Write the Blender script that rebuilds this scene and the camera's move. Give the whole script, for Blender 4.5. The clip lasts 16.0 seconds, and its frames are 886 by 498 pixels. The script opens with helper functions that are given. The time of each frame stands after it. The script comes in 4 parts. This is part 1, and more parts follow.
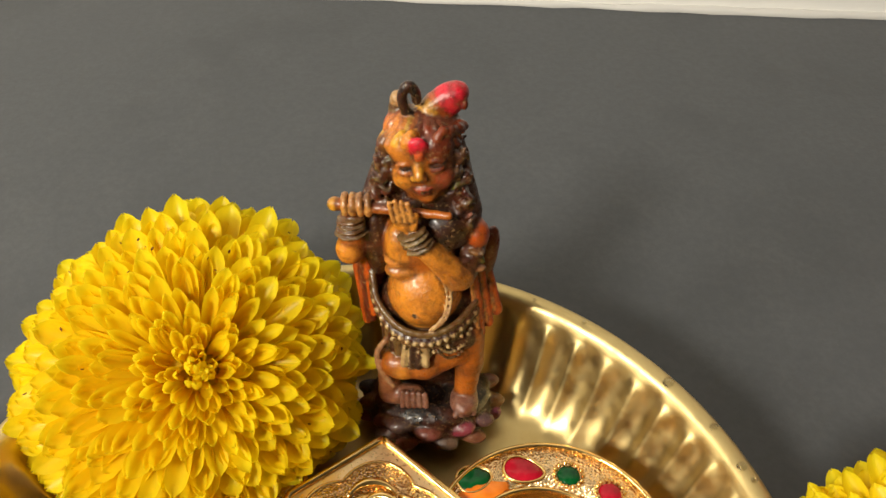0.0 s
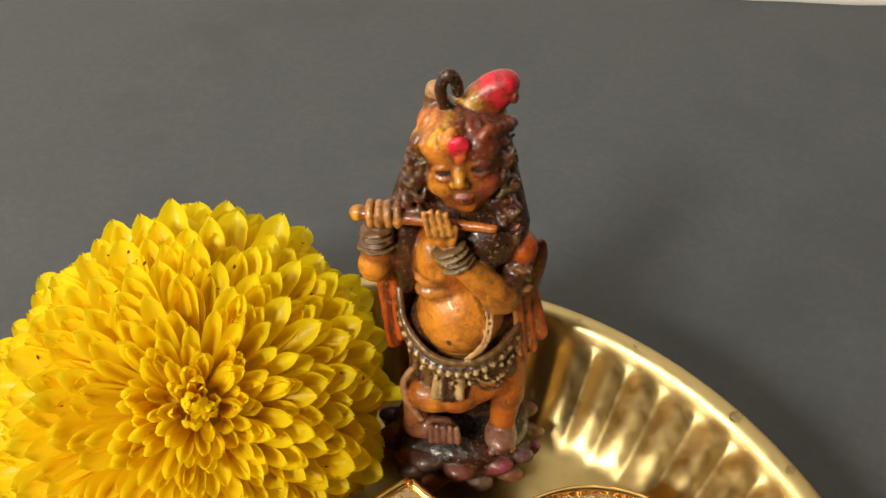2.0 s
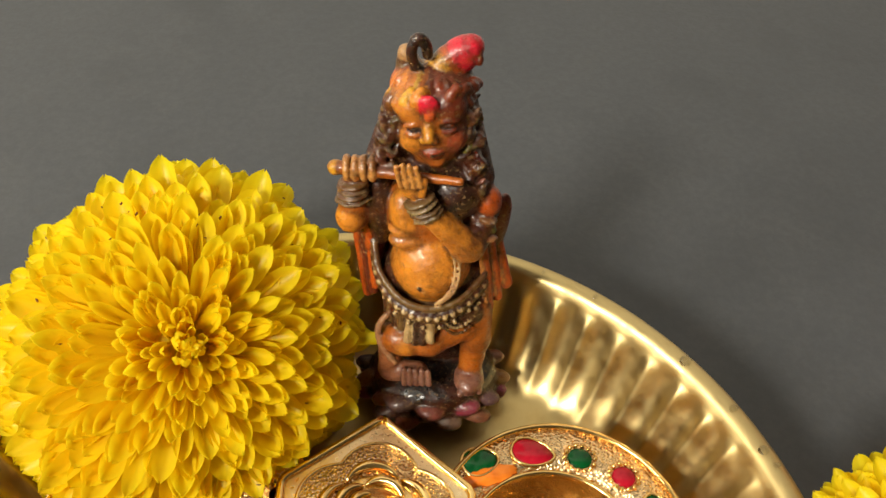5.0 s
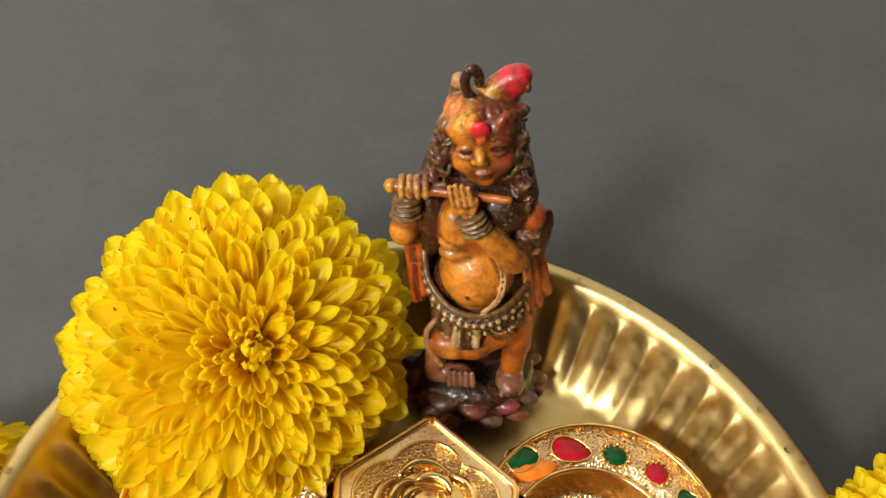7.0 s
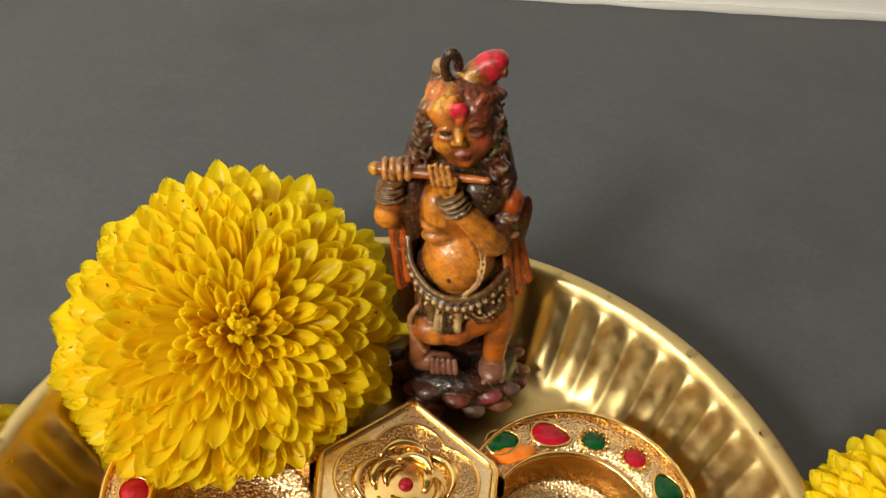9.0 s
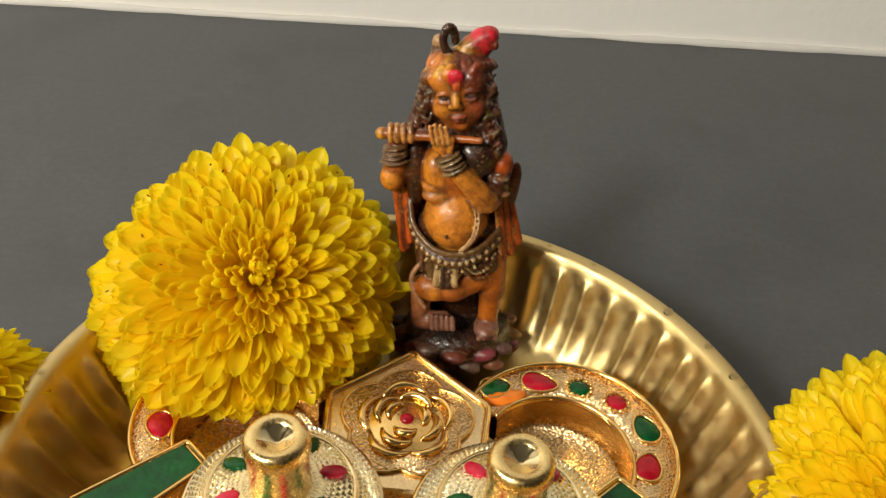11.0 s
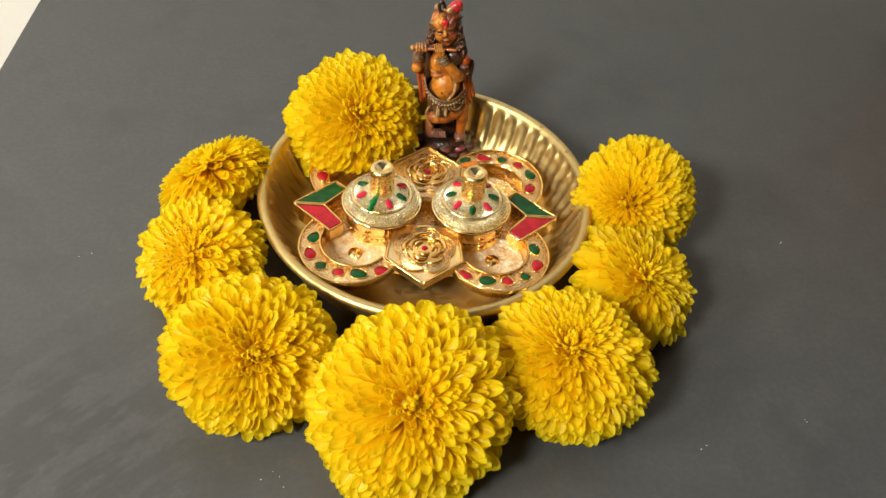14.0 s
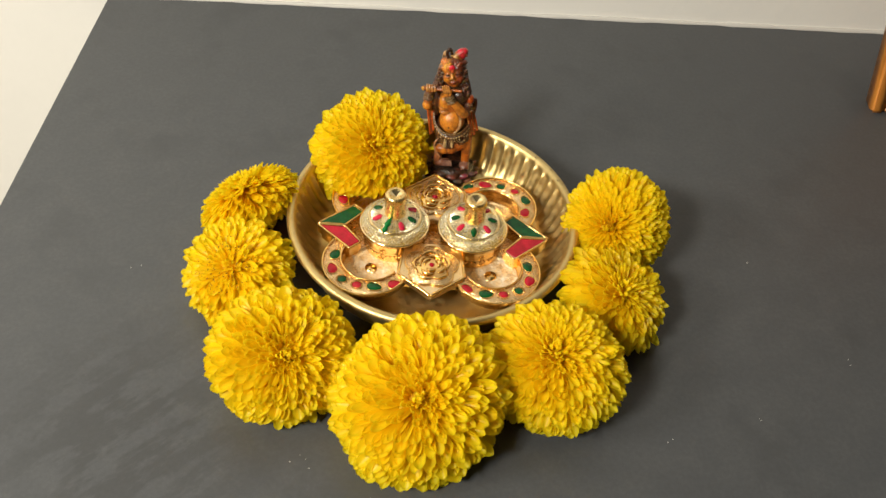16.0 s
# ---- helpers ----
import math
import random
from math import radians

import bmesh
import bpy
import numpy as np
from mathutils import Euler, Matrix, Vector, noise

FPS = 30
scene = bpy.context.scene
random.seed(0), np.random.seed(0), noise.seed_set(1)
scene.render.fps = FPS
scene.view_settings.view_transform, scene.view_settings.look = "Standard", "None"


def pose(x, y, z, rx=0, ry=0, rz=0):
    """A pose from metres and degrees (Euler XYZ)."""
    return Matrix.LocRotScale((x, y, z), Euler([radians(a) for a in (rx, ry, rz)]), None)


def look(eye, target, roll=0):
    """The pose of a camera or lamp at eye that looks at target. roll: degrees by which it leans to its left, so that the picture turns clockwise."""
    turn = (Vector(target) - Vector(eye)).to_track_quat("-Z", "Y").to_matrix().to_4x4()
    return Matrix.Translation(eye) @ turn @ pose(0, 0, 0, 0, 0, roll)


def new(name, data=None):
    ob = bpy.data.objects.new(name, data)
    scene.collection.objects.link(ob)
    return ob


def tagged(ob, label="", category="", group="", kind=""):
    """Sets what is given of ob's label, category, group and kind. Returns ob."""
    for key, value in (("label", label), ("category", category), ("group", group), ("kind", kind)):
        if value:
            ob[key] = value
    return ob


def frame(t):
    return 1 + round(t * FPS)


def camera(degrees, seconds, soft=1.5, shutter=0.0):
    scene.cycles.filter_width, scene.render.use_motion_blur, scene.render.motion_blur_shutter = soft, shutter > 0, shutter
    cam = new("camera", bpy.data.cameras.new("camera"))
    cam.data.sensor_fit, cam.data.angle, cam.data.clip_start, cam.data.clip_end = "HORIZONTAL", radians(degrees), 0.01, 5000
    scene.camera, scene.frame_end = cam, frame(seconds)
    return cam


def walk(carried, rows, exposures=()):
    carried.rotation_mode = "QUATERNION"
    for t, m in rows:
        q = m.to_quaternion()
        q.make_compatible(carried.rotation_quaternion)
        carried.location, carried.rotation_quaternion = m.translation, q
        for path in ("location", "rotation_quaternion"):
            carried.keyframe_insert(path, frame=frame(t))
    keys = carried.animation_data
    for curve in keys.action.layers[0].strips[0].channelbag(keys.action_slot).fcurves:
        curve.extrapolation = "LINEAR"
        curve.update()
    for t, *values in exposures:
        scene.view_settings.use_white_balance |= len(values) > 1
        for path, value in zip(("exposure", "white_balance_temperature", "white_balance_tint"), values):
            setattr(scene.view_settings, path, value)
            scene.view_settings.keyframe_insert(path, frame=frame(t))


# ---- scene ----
# the camera: one hand-held move back from a brass plate, which stands near the origin; metres
cam = camera(53.18, 16.0, soft=1.5)
PATH = [
    (0, pose(0.00764, -0.04791, 0.16944, 43.875, -2.877, 2.204)),
    (0.5, pose(0.00882, -0.04563, 0.16589, 43.415, -2.718, 2.193)),
    (1, pose(0.00620, -0.04102, 0.15985, 43.477, -2.526, 2.383)),
    (1.5, pose(0.00246, -0.03156, 0.15425, 43.317, -2.752, 2.516)),
    (2, pose(0.00146, -0.02998, 0.15598, 43.226, -3.133, 2.455)),
    (2.5, pose(0.00081, -0.03618, 0.15819, 43.408, -3.347, 2.429)),
    (3, pose(0.00243, -0.04144, 0.16369, 42.813, -3.522, 2.322)),
    (3.5, pose(0.00213, -0.04295, 0.16133, 42.496, -3.998, 1.734)),
    (4, pose(0.00246, -0.04033, 0.16100, 42.460, -4.201, 1.841)),
    (6.5, pose(0.00393, -0.04084, 0.16580, 40.809, -3.875, 1.851)),
    (7, pose(-0.00353, -0.04417, 0.17133, 40.972, -3.613, 2.340)),
    (7.3, pose(-0.00222, -0.04994, 0.17096, 40.795, -3.880, 1.862)),
    (7.5, pose(-0.00134, -0.05378, 0.17071, 41.108, -2.921, 3.012)),
    (8, pose(0.00126, -0.05296, 0.17189, 41.325, -3.087, 2.969)),
    (10.5, pose(0.00257, -0.07695, 0.15761, 49.700, -4.111, 3.152)),
    (11, pose(0.00450, -0.08718, 0.16301, 49.439, -3.668, 3.237)),
    (11.3, pose(0.00456, -0.09599, 0.16981, 48.471, -3.744, 2.433)),
    (11.5, pose(0.00460, -0.10186, 0.17435, 48.881, -3.448, 2.356)),
    (11.8, pose(0.00603, -0.12189, 0.18124, 48.368, -2.637, 2.933)),
    (12, pose(0.00698, -0.13524, 0.18584, 48.362, -2.976, 1.844)),
    (12.3, pose(0.00748, -0.15826, 0.20863, 48.625, -3.537, 1.493)),
    (12.5, pose(0.00782, -0.17360, 0.22383, 46.728, -3.103, 1.692)),
    (12.8, pose(0.00395, -0.19356, 0.23858, 45.887, -3.987, 1.340)),
    (13, pose(0.00137, -0.20686, 0.24842, 45.051, -3.335, 1.025)),
    (13.3, pose(-0.00341, -0.22581, 0.26632, 43.891, -3.808, 1.514)),
    (13.5, pose(-0.00659, -0.23845, 0.27825, 43.356, -3.703, 0.863)),
    (14, pose(-0.00852, -0.28149, 0.30183, 42.612, -3.980, 0.674)),
    (14.2, pose(-0.00454, -0.29641, 0.31899, 43.478, -4.559, 0.747)),
    (14.5, pose(0.00142, -0.31880, 0.34473, 43.029, -4.063, 0.506)),
    (15, pose(-0.00148, -0.32421, 0.35101, 42.247, -4.142, 0.779)),
    (15.5, pose(-0.00321, -0.31856, 0.35134, 42.267, -3.988, 1.243)),
    (16, pose(-0.01025, -0.31554, 0.34761, 42.848, -4.159, 1.537)),
]
walk(cam, PATH, [(0.0, 0.0), (7.0, 0.0), (8.0, -0.06), (10.5, -0.27), (11.5, -0.29), (12.0, -0.32), (12.5, -0.27), (13.0, -0.23), (13.5, -0.19), (14.0, -0.06), (14.5, -0.04), (15.5, -0.06), (16.0, -0.15)])

# ---- light: a closed room with two unseen area lamps ----
scene.view_settings.exposure = 0.0
world = bpy.data.worlds.new("room_air")
world.use_nodes = True
world.node_tree.nodes["Background"].inputs[0].default_value = (0.9, 0.85, 0.78, 1)
world.node_tree.nodes["Background"].inputs[1].default_value = 0.008
scene.world = world


def area_lamp(name, place, target, size, watts, colour):
    lamp = bpy.data.lights.new(name, "AREA")
    lamp.shape, lamp.size, lamp.size_y, lamp.energy, lamp.color = "RECTANGLE", size[0], size[1], watts, colour
    ob = new(name, lamp)
    ob.matrix_world = look(place, target)
    return ob


# both hang free in the room, set along the directions of the cast shadows
area_lamp("ceiling_light_main", (-0.62, -0.74, 0.88), (0.0, 0.03, 0.0), (0.26, 0.18), 18.2, (1.0, 0.935, 0.795))
area_lamp("wall_light_side", (-0.80, -0.40, 0.60), (0.0, 0.03, 0.0), (0.26, 0.16), 6.4, (1.0, 0.935, 0.795))


# ---- materials ----
def material(name):
    m = bpy.data.materials.new(name)
    m.use_nodes = True
    nt = m.node_tree
    return m, nt, nt.nodes["Principled BSDF"]


def node(nt, kind, **settings):
    n = nt.nodes.new(kind)
    for key, value in settings.items():
        if key in n.inputs:
            n.inputs[key].default_value = value
    return n


def coords(nt, scale=1.0, kind="Object"):
    tc = nt.nodes.new("ShaderNodeTexCoord")
    mp = nt.nodes.new("ShaderNodeMapping")
    mp.inputs["Scale"].default_value = (scale, scale, scale)
    nt.links.new(tc.outputs[kind], mp.inputs["Vector"])
    return mp.outputs["Vector"]


def noise_tex(nt, vec, scale, detail=4.0, rough=0.55):
    n = node(nt, "ShaderNodeTexNoise", Scale=scale, Detail=detail, Roughness=rough)
    nt.links.new(vec, n.inputs["Vector"])
    return n.outputs["Fac"]


def voronoi_tex(nt, vec, scale):
    n = node(nt, "ShaderNodeTexVoronoi", Scale=scale)
    nt.links.new(vec, n.inputs["Vector"])
    return n.outputs["Distance"]


def ramp(nt, fac, stops):
    n = nt.nodes.new("ShaderNodeValToRGB")
    while len(n.color_ramp.elements) < len(stops):
        n.color_ramp.elements.new(0.5)
    for e, (p, c) in zip(n.color_ramp.elements, stops):
        e.position, e.color = p, (*c, 1) if len(c) == 3 else c
    nt.links.new(fac, n.inputs["Fac"])
    return n.outputs["Color"]


def grey(v):
    return (v, v, v)


def mix(nt, fac, a, b, how="MIX"):
    n = nt.nodes.new("ShaderNodeMix")
    n.data_type, n.blend_type = "RGBA", how
    for sock, v in ((n.inputs[0], fac), (n.inputs[6], a), (n.inputs[7], b)):
        if isinstance(v, (int, float)):
            sock.default_value = v
        elif isinstance(v, tuple):
            sock.default_value = (*v, 1)
        else:
            nt.links.new(v, sock)
    return n.outputs[2]


def bump(nt, bsdf, height, strength, distance):
    n = node(nt, "ShaderNodeBump", Strength=strength, Distance=distance)
    nt.links.new(height, n.inputs["Height"])
    nt.links.new(n.outputs["Normal"], bsdf.inputs["Normal"])


def metal(name, light, dark, rough, stain_scale, stain, texture=None):
    """A polished metal with tarnish at two scales; texture: (scale, distance) of a punched ground."""
    m, nt, b = material(name)
    v = coords(nt)
    big, fine = noise_tex(nt, v, stain_scale), noise_tex(nt, v, stain_scale * 9, 6.0)
    col = mix(nt, ramp(nt, big, [(0.38, grey(0)), (0.72, grey(stain))]), light, dark)
    col = mix(nt, ramp(nt, fine, [(0.52, grey(0)), (0.9, grey(stain * 0.45))]), col, dark)
    nt.links.new(col, b.inputs["Base Color"])
    nt.links.new(ramp(nt, fine, [(0.3, grey(rough * 0.75)), (0.8, grey(rough * 1.5))]), b.inputs["Roughness"])
    b.inputs["Metallic"].default_value = 1.0
    if texture:
        bump(nt, b, voronoi_tex(nt, v, texture[0]), 1.0, texture[1])
    else:
        bump(nt, b, fine, 0.2, 0.00018)
    return m


BRASS = metal("aged_brass", (0.68, 0.525, 0.24), (0.40, 0.28, 0.10), 0.43, 30, 0.3)
GOLD = metal("gold_plate", (0.95, 0.65, 0.25), (0.50, 0.25, 0.06), 0.16, 120, 0.5)
GOLD_PUNCHED = metal("punched_gold_plate", (0.97, 0.71, 0.39), (0.66, 0.40, 0.17), 0.24, 160, 0.45, (2100, 0.00020))
PALE_GOLD = metal("pale_brushed_gold", (0.97, 0.76, 0.44), (0.72, 0.46, 0.20), 0.30, 160, 0.4)
LID_GOLD = metal("pale_gold_plate", (0.95, 0.78, 0.46), (0.6, 0.36, 0.12), 0.13, 150, 0.4)
KNOB_GOLD = metal("knob_gold", (0.93, 0.70, 0.32), (0.55, 0.32, 0.09), 0.26, 150, 0.4)
LID_PUNCHED = metal("punched_pale_gold", (0.98, 0.92, 0.74), (0.78, 0.60, 0.33), 0.24, 150, 0.25)


def enamel(name, deep, light):
    m, nt, b = material(name)
    v = coords(nt)
    n = noise_tex(nt, v, 170, 5.0, 0.65)
    nt.links.new(ramp(nt, n, [(0.32, deep), (0.72, light)]), b.inputs["Base Color"])
    b.inputs["Roughness"].default_value = 0.2
    b.inputs["Specular IOR Level"].default_value = 0.35
    bump(nt, b, noise_tex(nt, v, 330, 2.0), 0.55, 0.0006)
    return m


RED = enamel("red_enamel", (0.25, 0.002, 0.009), (0.50, 0.010, 0.028))
PINK = enamel("pink_enamel", (0.40, 0.008, 0.028), (0.58, 0.03, 0.07))
GREEN = enamel("green_enamel", (0.001, 0.030, 0.006), (0.002, 0.095, 0.020))
WET_GREEN = enamel("run_green_enamel", (0.002, 0.07, 0.012), (0.006, 0.24, 0.05))
ORANGE_STAIN = enamel("orange_vermilion_stain", (0.75, 0.16, 0.01), (0.85, 0.26, 0.03))


def powder_material():
    m, nt, b = material("pale_powder_residue")
    v = coords(nt)
    n = noise_tex(nt, v, 220, 6.0, 0.65)
    nt.links.new(ramp(nt, n, [(0.3, (0.80, 0.53, 0.22)), (0.52, (0.82, 0.65, 0.42)), (0.70, (0.80, 0.73, 0.64))]), b.inputs["Base Color"])
    nt.links.new(ramp(nt, n, [(0.38, grey(0.8)), (0.62, grey(0.12))]), b.inputs["Metallic"])
    b.inputs["Roughness"].default_value = 0.45
    bump(nt, b, voronoi_tex(nt, v, 700), 0.7, 0.0006)
    return m


POWDER = powder_material()


def petal_material(name, base, tip, heart):
    m, nt, b = material(name)
    rnd = nt.nodes.new("ShaderNodeObjectInfo").outputs["Random"]
    v = coords(nt)
    sep = nt.nodes.new("ShaderNodeSeparateXYZ")
    nt.links.new(v, sep.inputs[0])
    along = node(nt, "ShaderNodeMapRange")
    along.inputs[2].default_value = 1.0
    nt.links.new(sep.outputs["Y"], along.inputs[0])
    veins = node(nt, "ShaderNodeTexWave", Scale=9.0, Distortion=1.2, Detail=2.0)
    nt.links.new(v, veins.inputs["Vector"])
    col = ramp(nt, along.outputs[0], [(0.0, heart), (0.45, base), (0.95, tip)])
    col = mix(nt, ramp(nt, rnd, [(0.0, grey(0.0)), (1.0, grey(0.3))]), col, (base[0] * 0.97, base[1] * 0.92, base[2]))
    col = mix(nt, ramp(nt, noise_tex(nt, v, 6.0), [(0.72, grey(0.0)), (0.80, grey(0.3))]), col, (0.55, 0.28, 0.02))
    nt.links.new(col, b.inputs["Base Color"])
    b.inputs["Roughness"].default_value = 0.5
    b.inputs["Specular IOR Level"].default_value = 0.3
    bump(nt, b, veins.outputs["Fac"], 0.05, 0.03)
    glow = nt.nodes.new("ShaderNodeBsdfTranslucent")
    nt.links.new(col, glow.inputs["Color"])
    both = node(nt, "ShaderNodeMixShader", Fac=0.64)
    nt.links.new(b.outputs[0], both.inputs[1])
    nt.links.new(glow.outputs[0], both.inputs[2])
    nt.links.new(both.outputs[0], nt.nodes["Material Output"].inputs["Surface"])
    return m


PETAL = petal_material("yellow_petal", (0.96, 0.775, 0.007), (0.975, 0.84, 0.020), (0.95, 0.69, 0.005))
def heart_material():
    m, nt, b = material("heart_petal")
    rnd = nt.nodes.new("ShaderNodeNewGeometry").outputs["Random Per Island"]
    v = coords(nt)
    along = nt.nodes.new("ShaderNodeAttribute")
    along.attribute_name = "along"
    col = ramp(nt, along.outputs["Fac"], [(0.0, (0.95, 0.63, 0.005)), (0.5, (0.96, 0.75, 0.006)), (0.95, (0.975, 0.83, 0.018))])
    col = mix(nt, ramp(nt, rnd, [(0.0, grey(0.0)), (1.0, grey(0.3))]), col, (0.95, 0.64, 0.005))
    col = mix(nt, ramp(nt, noise_tex(nt, v, 900), [(0.6, grey(0.0)), (0.75, grey(0.25))]), col, (0.85, 0.48, 0.01))
    nt.links.new(col, b.inputs["Base Color"])
    b.inputs["Roughness"].default_value = 0.42
    glow = nt.nodes.new("ShaderNodeBsdfTranslucent")
    nt.links.new(col, glow.inputs["Color"])
    both = node(nt, "ShaderNodeMixShader", Fac=0.6)
    nt.links.new(b.outputs[0], both.inputs[1])
    nt.links.new(glow.outputs[0], both.inputs[2])
    nt.links.new(both.outputs[0], nt.nodes["Material Output"].inputs["Surface"])
    return m


HEART = heart_material()
PETAL_DEEP = petal_material("deep_yellow_petal", (0.96, 0.76, 0.006), (0.975, 0.82, 0.018), (0.95, 0.675, 0.005))


def stone_material():
    m, nt, b = material("dark_grey_slab")
    v = coords(nt)
    big, mid, fine = noise_tex(nt, v, 5, 3.0), noise_tex(nt, v, 60, 5.0), noise_tex(nt, v, 900, 3.0)
    col = mix(nt, big, (0.060, 0.064, 0.071), (0.074, 0.078, 0.085))
    col = mix(nt, ramp(nt, mid, [(0.42, grey(0)), (0.75, grey(0.4))]), col, (0.100, 0.103, 0.108))
    col = mix(nt, ramp(nt, noise_tex(nt, v, 420, 4.0, 0.7), [(0.40, grey(0.35)), (0.62, grey(0.0))]), col, (0.045, 0.047, 0.051))
    col = mix(nt, ramp(nt, fine, [(0.70, grey(0)), (0.78, grey(0.25))]), col, (0.18, 0.17, 0.16))
    smudge = noise_tex(nt, v, 17, 7.0, 0.68)
    col = mix(nt, ramp(nt, smudge, [(0.54, grey(0)), (0.66, grey(0.6))]), col, (0.050, 0.053, 0.058))
    # a wiped patch with streaks, near the free corner
    away = nt.nodes.new("ShaderNodeVectorMath")
    away.operation = "DISTANCE"
    nt.links.new(v, away.inputs[0])
    away.inputs[1].default_value = (0.088, -0.348, 0.0)
    near = node(nt, "ShaderNodeMapRange")
    near.inputs[1].default_value, near.inputs[2].default_value = 0.075, 0.02
    nt.links.new(away.outputs["Value"], near.inputs[0])
    turned = nt.nodes.new("ShaderNodeMapping")
    turned.inputs["Rotation"].default_value = (0, 0, -0.72)
    nt.links.new(v, turned.inputs["Vector"])
    streak = nt.nodes.new("ShaderNodeMapping")
    streak.inputs["Scale"].default_value = (1.0, 3.4, 1.0)
    nt.links.new(turned.outputs["Vector"], streak.inputs["Vector"])
    wiped = ramp(nt, noise_tex(nt, streak.outputs["Vector"], 26, 8.0, 0.62), [(0.45, grey(0)), (0.53, grey(0.55))])
    col = mix(nt, mix(nt, near.outputs[0], (0.0, 0.0, 0.0), wiped), col, (0.036, 0.037, 0.039))
    nt.links.new(col, b.inputs["Base Color"])
    nt.links.new(ramp(nt, mid, [(0.3, grey(0.40)), (0.8, grey(0.50))]), b.inputs["Roughness"])
    b.inputs["Specular IOR Level"].default_value = 0.45
    bump(nt, b, fine, 0.15, 0.0004)
    return m


def plaster(name, colour, rough=0.7):
    m, nt, b = material(name)
    v = coords(nt)
    n = noise_tex(nt, v, 12, 5.0)
    nt.links.new(mix(nt, n, tuple(c * 0.94 for c in colour), colour), b.inputs["Base Color"])
    b.inputs["Roughness"].default_value = rough
    bump(nt, b, noise_tex(nt, v, 180, 3.0), 0.2, 0.001)
    return m


SLAB = stone_material()
# DIM and CEILING: unseen surfaces, toned down to cut the room's bounce light
DIM = plaster("dimmed_wall_paint", (0.24, 0.225, 0.20))
WHITE = plaster("white_wall_paint", (0.86, 0.84, 0.80))
CEILING = plaster("dimmed_ceiling_paint", (0.34, 0.33, 0.31))
FLOOR = plaster("white_floor_tile", (0.80, 0.77, 0.73), 0.35)
GROUT = plaster("off_white_filler", (0.62, 0.60, 0.57))


# ---- mesh helpers ----
def finish(bm, name, mats, smooth=True):
    me = bpy.data.meshes.new(name)
    bmesh.ops.recalc_face_normals(bm, faces=bm.faces)
    bm.to_mesh(me)
    bm.free()
    for m in mats if isinstance(mats, (list, tuple)) else [mats]:
        me.materials.append(m)
    for p in me.polygons:
        p.use_smooth = smooth
    return me


def part(name, bm, mat, parent=None, label="", smooth=True):
    ob = new(name, finish(bm, name, mat, smooth))
    ob.parent = parent
    if label:
        tagged(ob, label)
    return ob


def thing(name, label, category, place, group="", kind="", turn=(0, 0, 0)):
    ob = new(name)
    ob.matrix_world = pose(*place, *turn)
    return tagged(ob, label, category, group, kind)


def box(bm, x0, y0, z0, x1, y1, z1):
    v = [bm.verts.new((x, y, z)) for z in (z0, z1) for y in (y0, y1) for x in (x0, x1)]
    for f in ((0, 1, 3, 2), (4, 6, 7, 5), (0, 4, 5, 1), (2, 3, 7, 6), (0, 2, 6, 4), (1, 5, 7, 3)):
        bm.faces.new([v[i] for i in f])
    return v


def lathe(bm, profile, steps=64, offset=None):
    """Turns (r, z) round the z axis; offset(angle, k, r, z) may move a ring's point."""
    rings = []
    for k, (r, z) in enumerate(profile):
        if r < 1e-7:
            rings.append([bm.verts.new((0, 0, z))])
            continue
        ring = []
        for i in range(steps):
            a = 2 * math.pi * i / steps
            rr, zz = offset(a, k, r, z) if offset else (r, z)
            ring.append(bm.verts.new((rr * math.cos(a), rr * math.sin(a), zz)))
        rings.append(ring)
    for a, b in zip(rings, rings[1:]):
        n = max(len(a), len(b))
        for i in range(n):
            j = (i + 1) % n
            q = [a[i % len(a)], a[j % len(a)], b[j % len(b)], b[i % len(b)]]
            q = list(dict.fromkeys(q))
            if len(q) > 2:
                bm.faces.new(q)


def spline(points, n):
    """n + 1 points along a Catmull-Rom curve through the given ones."""
    pts = [np.array(p, float) for p in points]
    pts = [2 * pts[0] - pts[1]] + pts + [2 * pts[-1] - pts[-2]]
    out = []
    for i in range(n + 1):
        u = i / n * (len(pts) - 3)
        k = min(int(u), len(pts) - 4)
        f = u - k
        a, b, c, d = pts[k:k + 4]
        out.append(0.5 * (2 * b + (c - a) * f + (2 * a - 5 * b + 4 * c - d) * f * f + (3 * b - a - 3 * c + d) * f ** 3))
    return out


def prism(bm, outline, z0, z1, bevel=0.0, crown=0.0):
    """A plate with the given (x, y) outline, from z0 up to z1, with a bevelled upper edge."""
    c = np.mean(np.array(outline), axis=0)
    rows = []
    for inset, z in ((0.0, z0), (0.0, z1 - bevel), (bevel, z1)) if bevel else ((0.0, z0), (0.0, z1)):
        ring = []
        for p in outline:
            d = c - np.array(p)
            q = np.array(p) + d / max(np.linalg.norm(d), 1e-9) * inset
            ring.append(bm.verts.new((q[0], q[1], z)))
        rows.append(ring)
    n = len(outline)
    for a, b in zip(rows, rows[1:]):
        for i in range(n):
            bm.faces.new((a[i], a[(i + 1) % n], b[(i + 1) % n], b[i]))
    bm.faces.new(rows[0][::-1])
    if crown:
        m = bm.verts.new((c[0], c[1], z1 + crown))
        for i in range(n):
            bm.faces.new((rows[-1][i], rows[-1][(i + 1) % n], m))
    else:
        bm.faces.new(rows[-1])


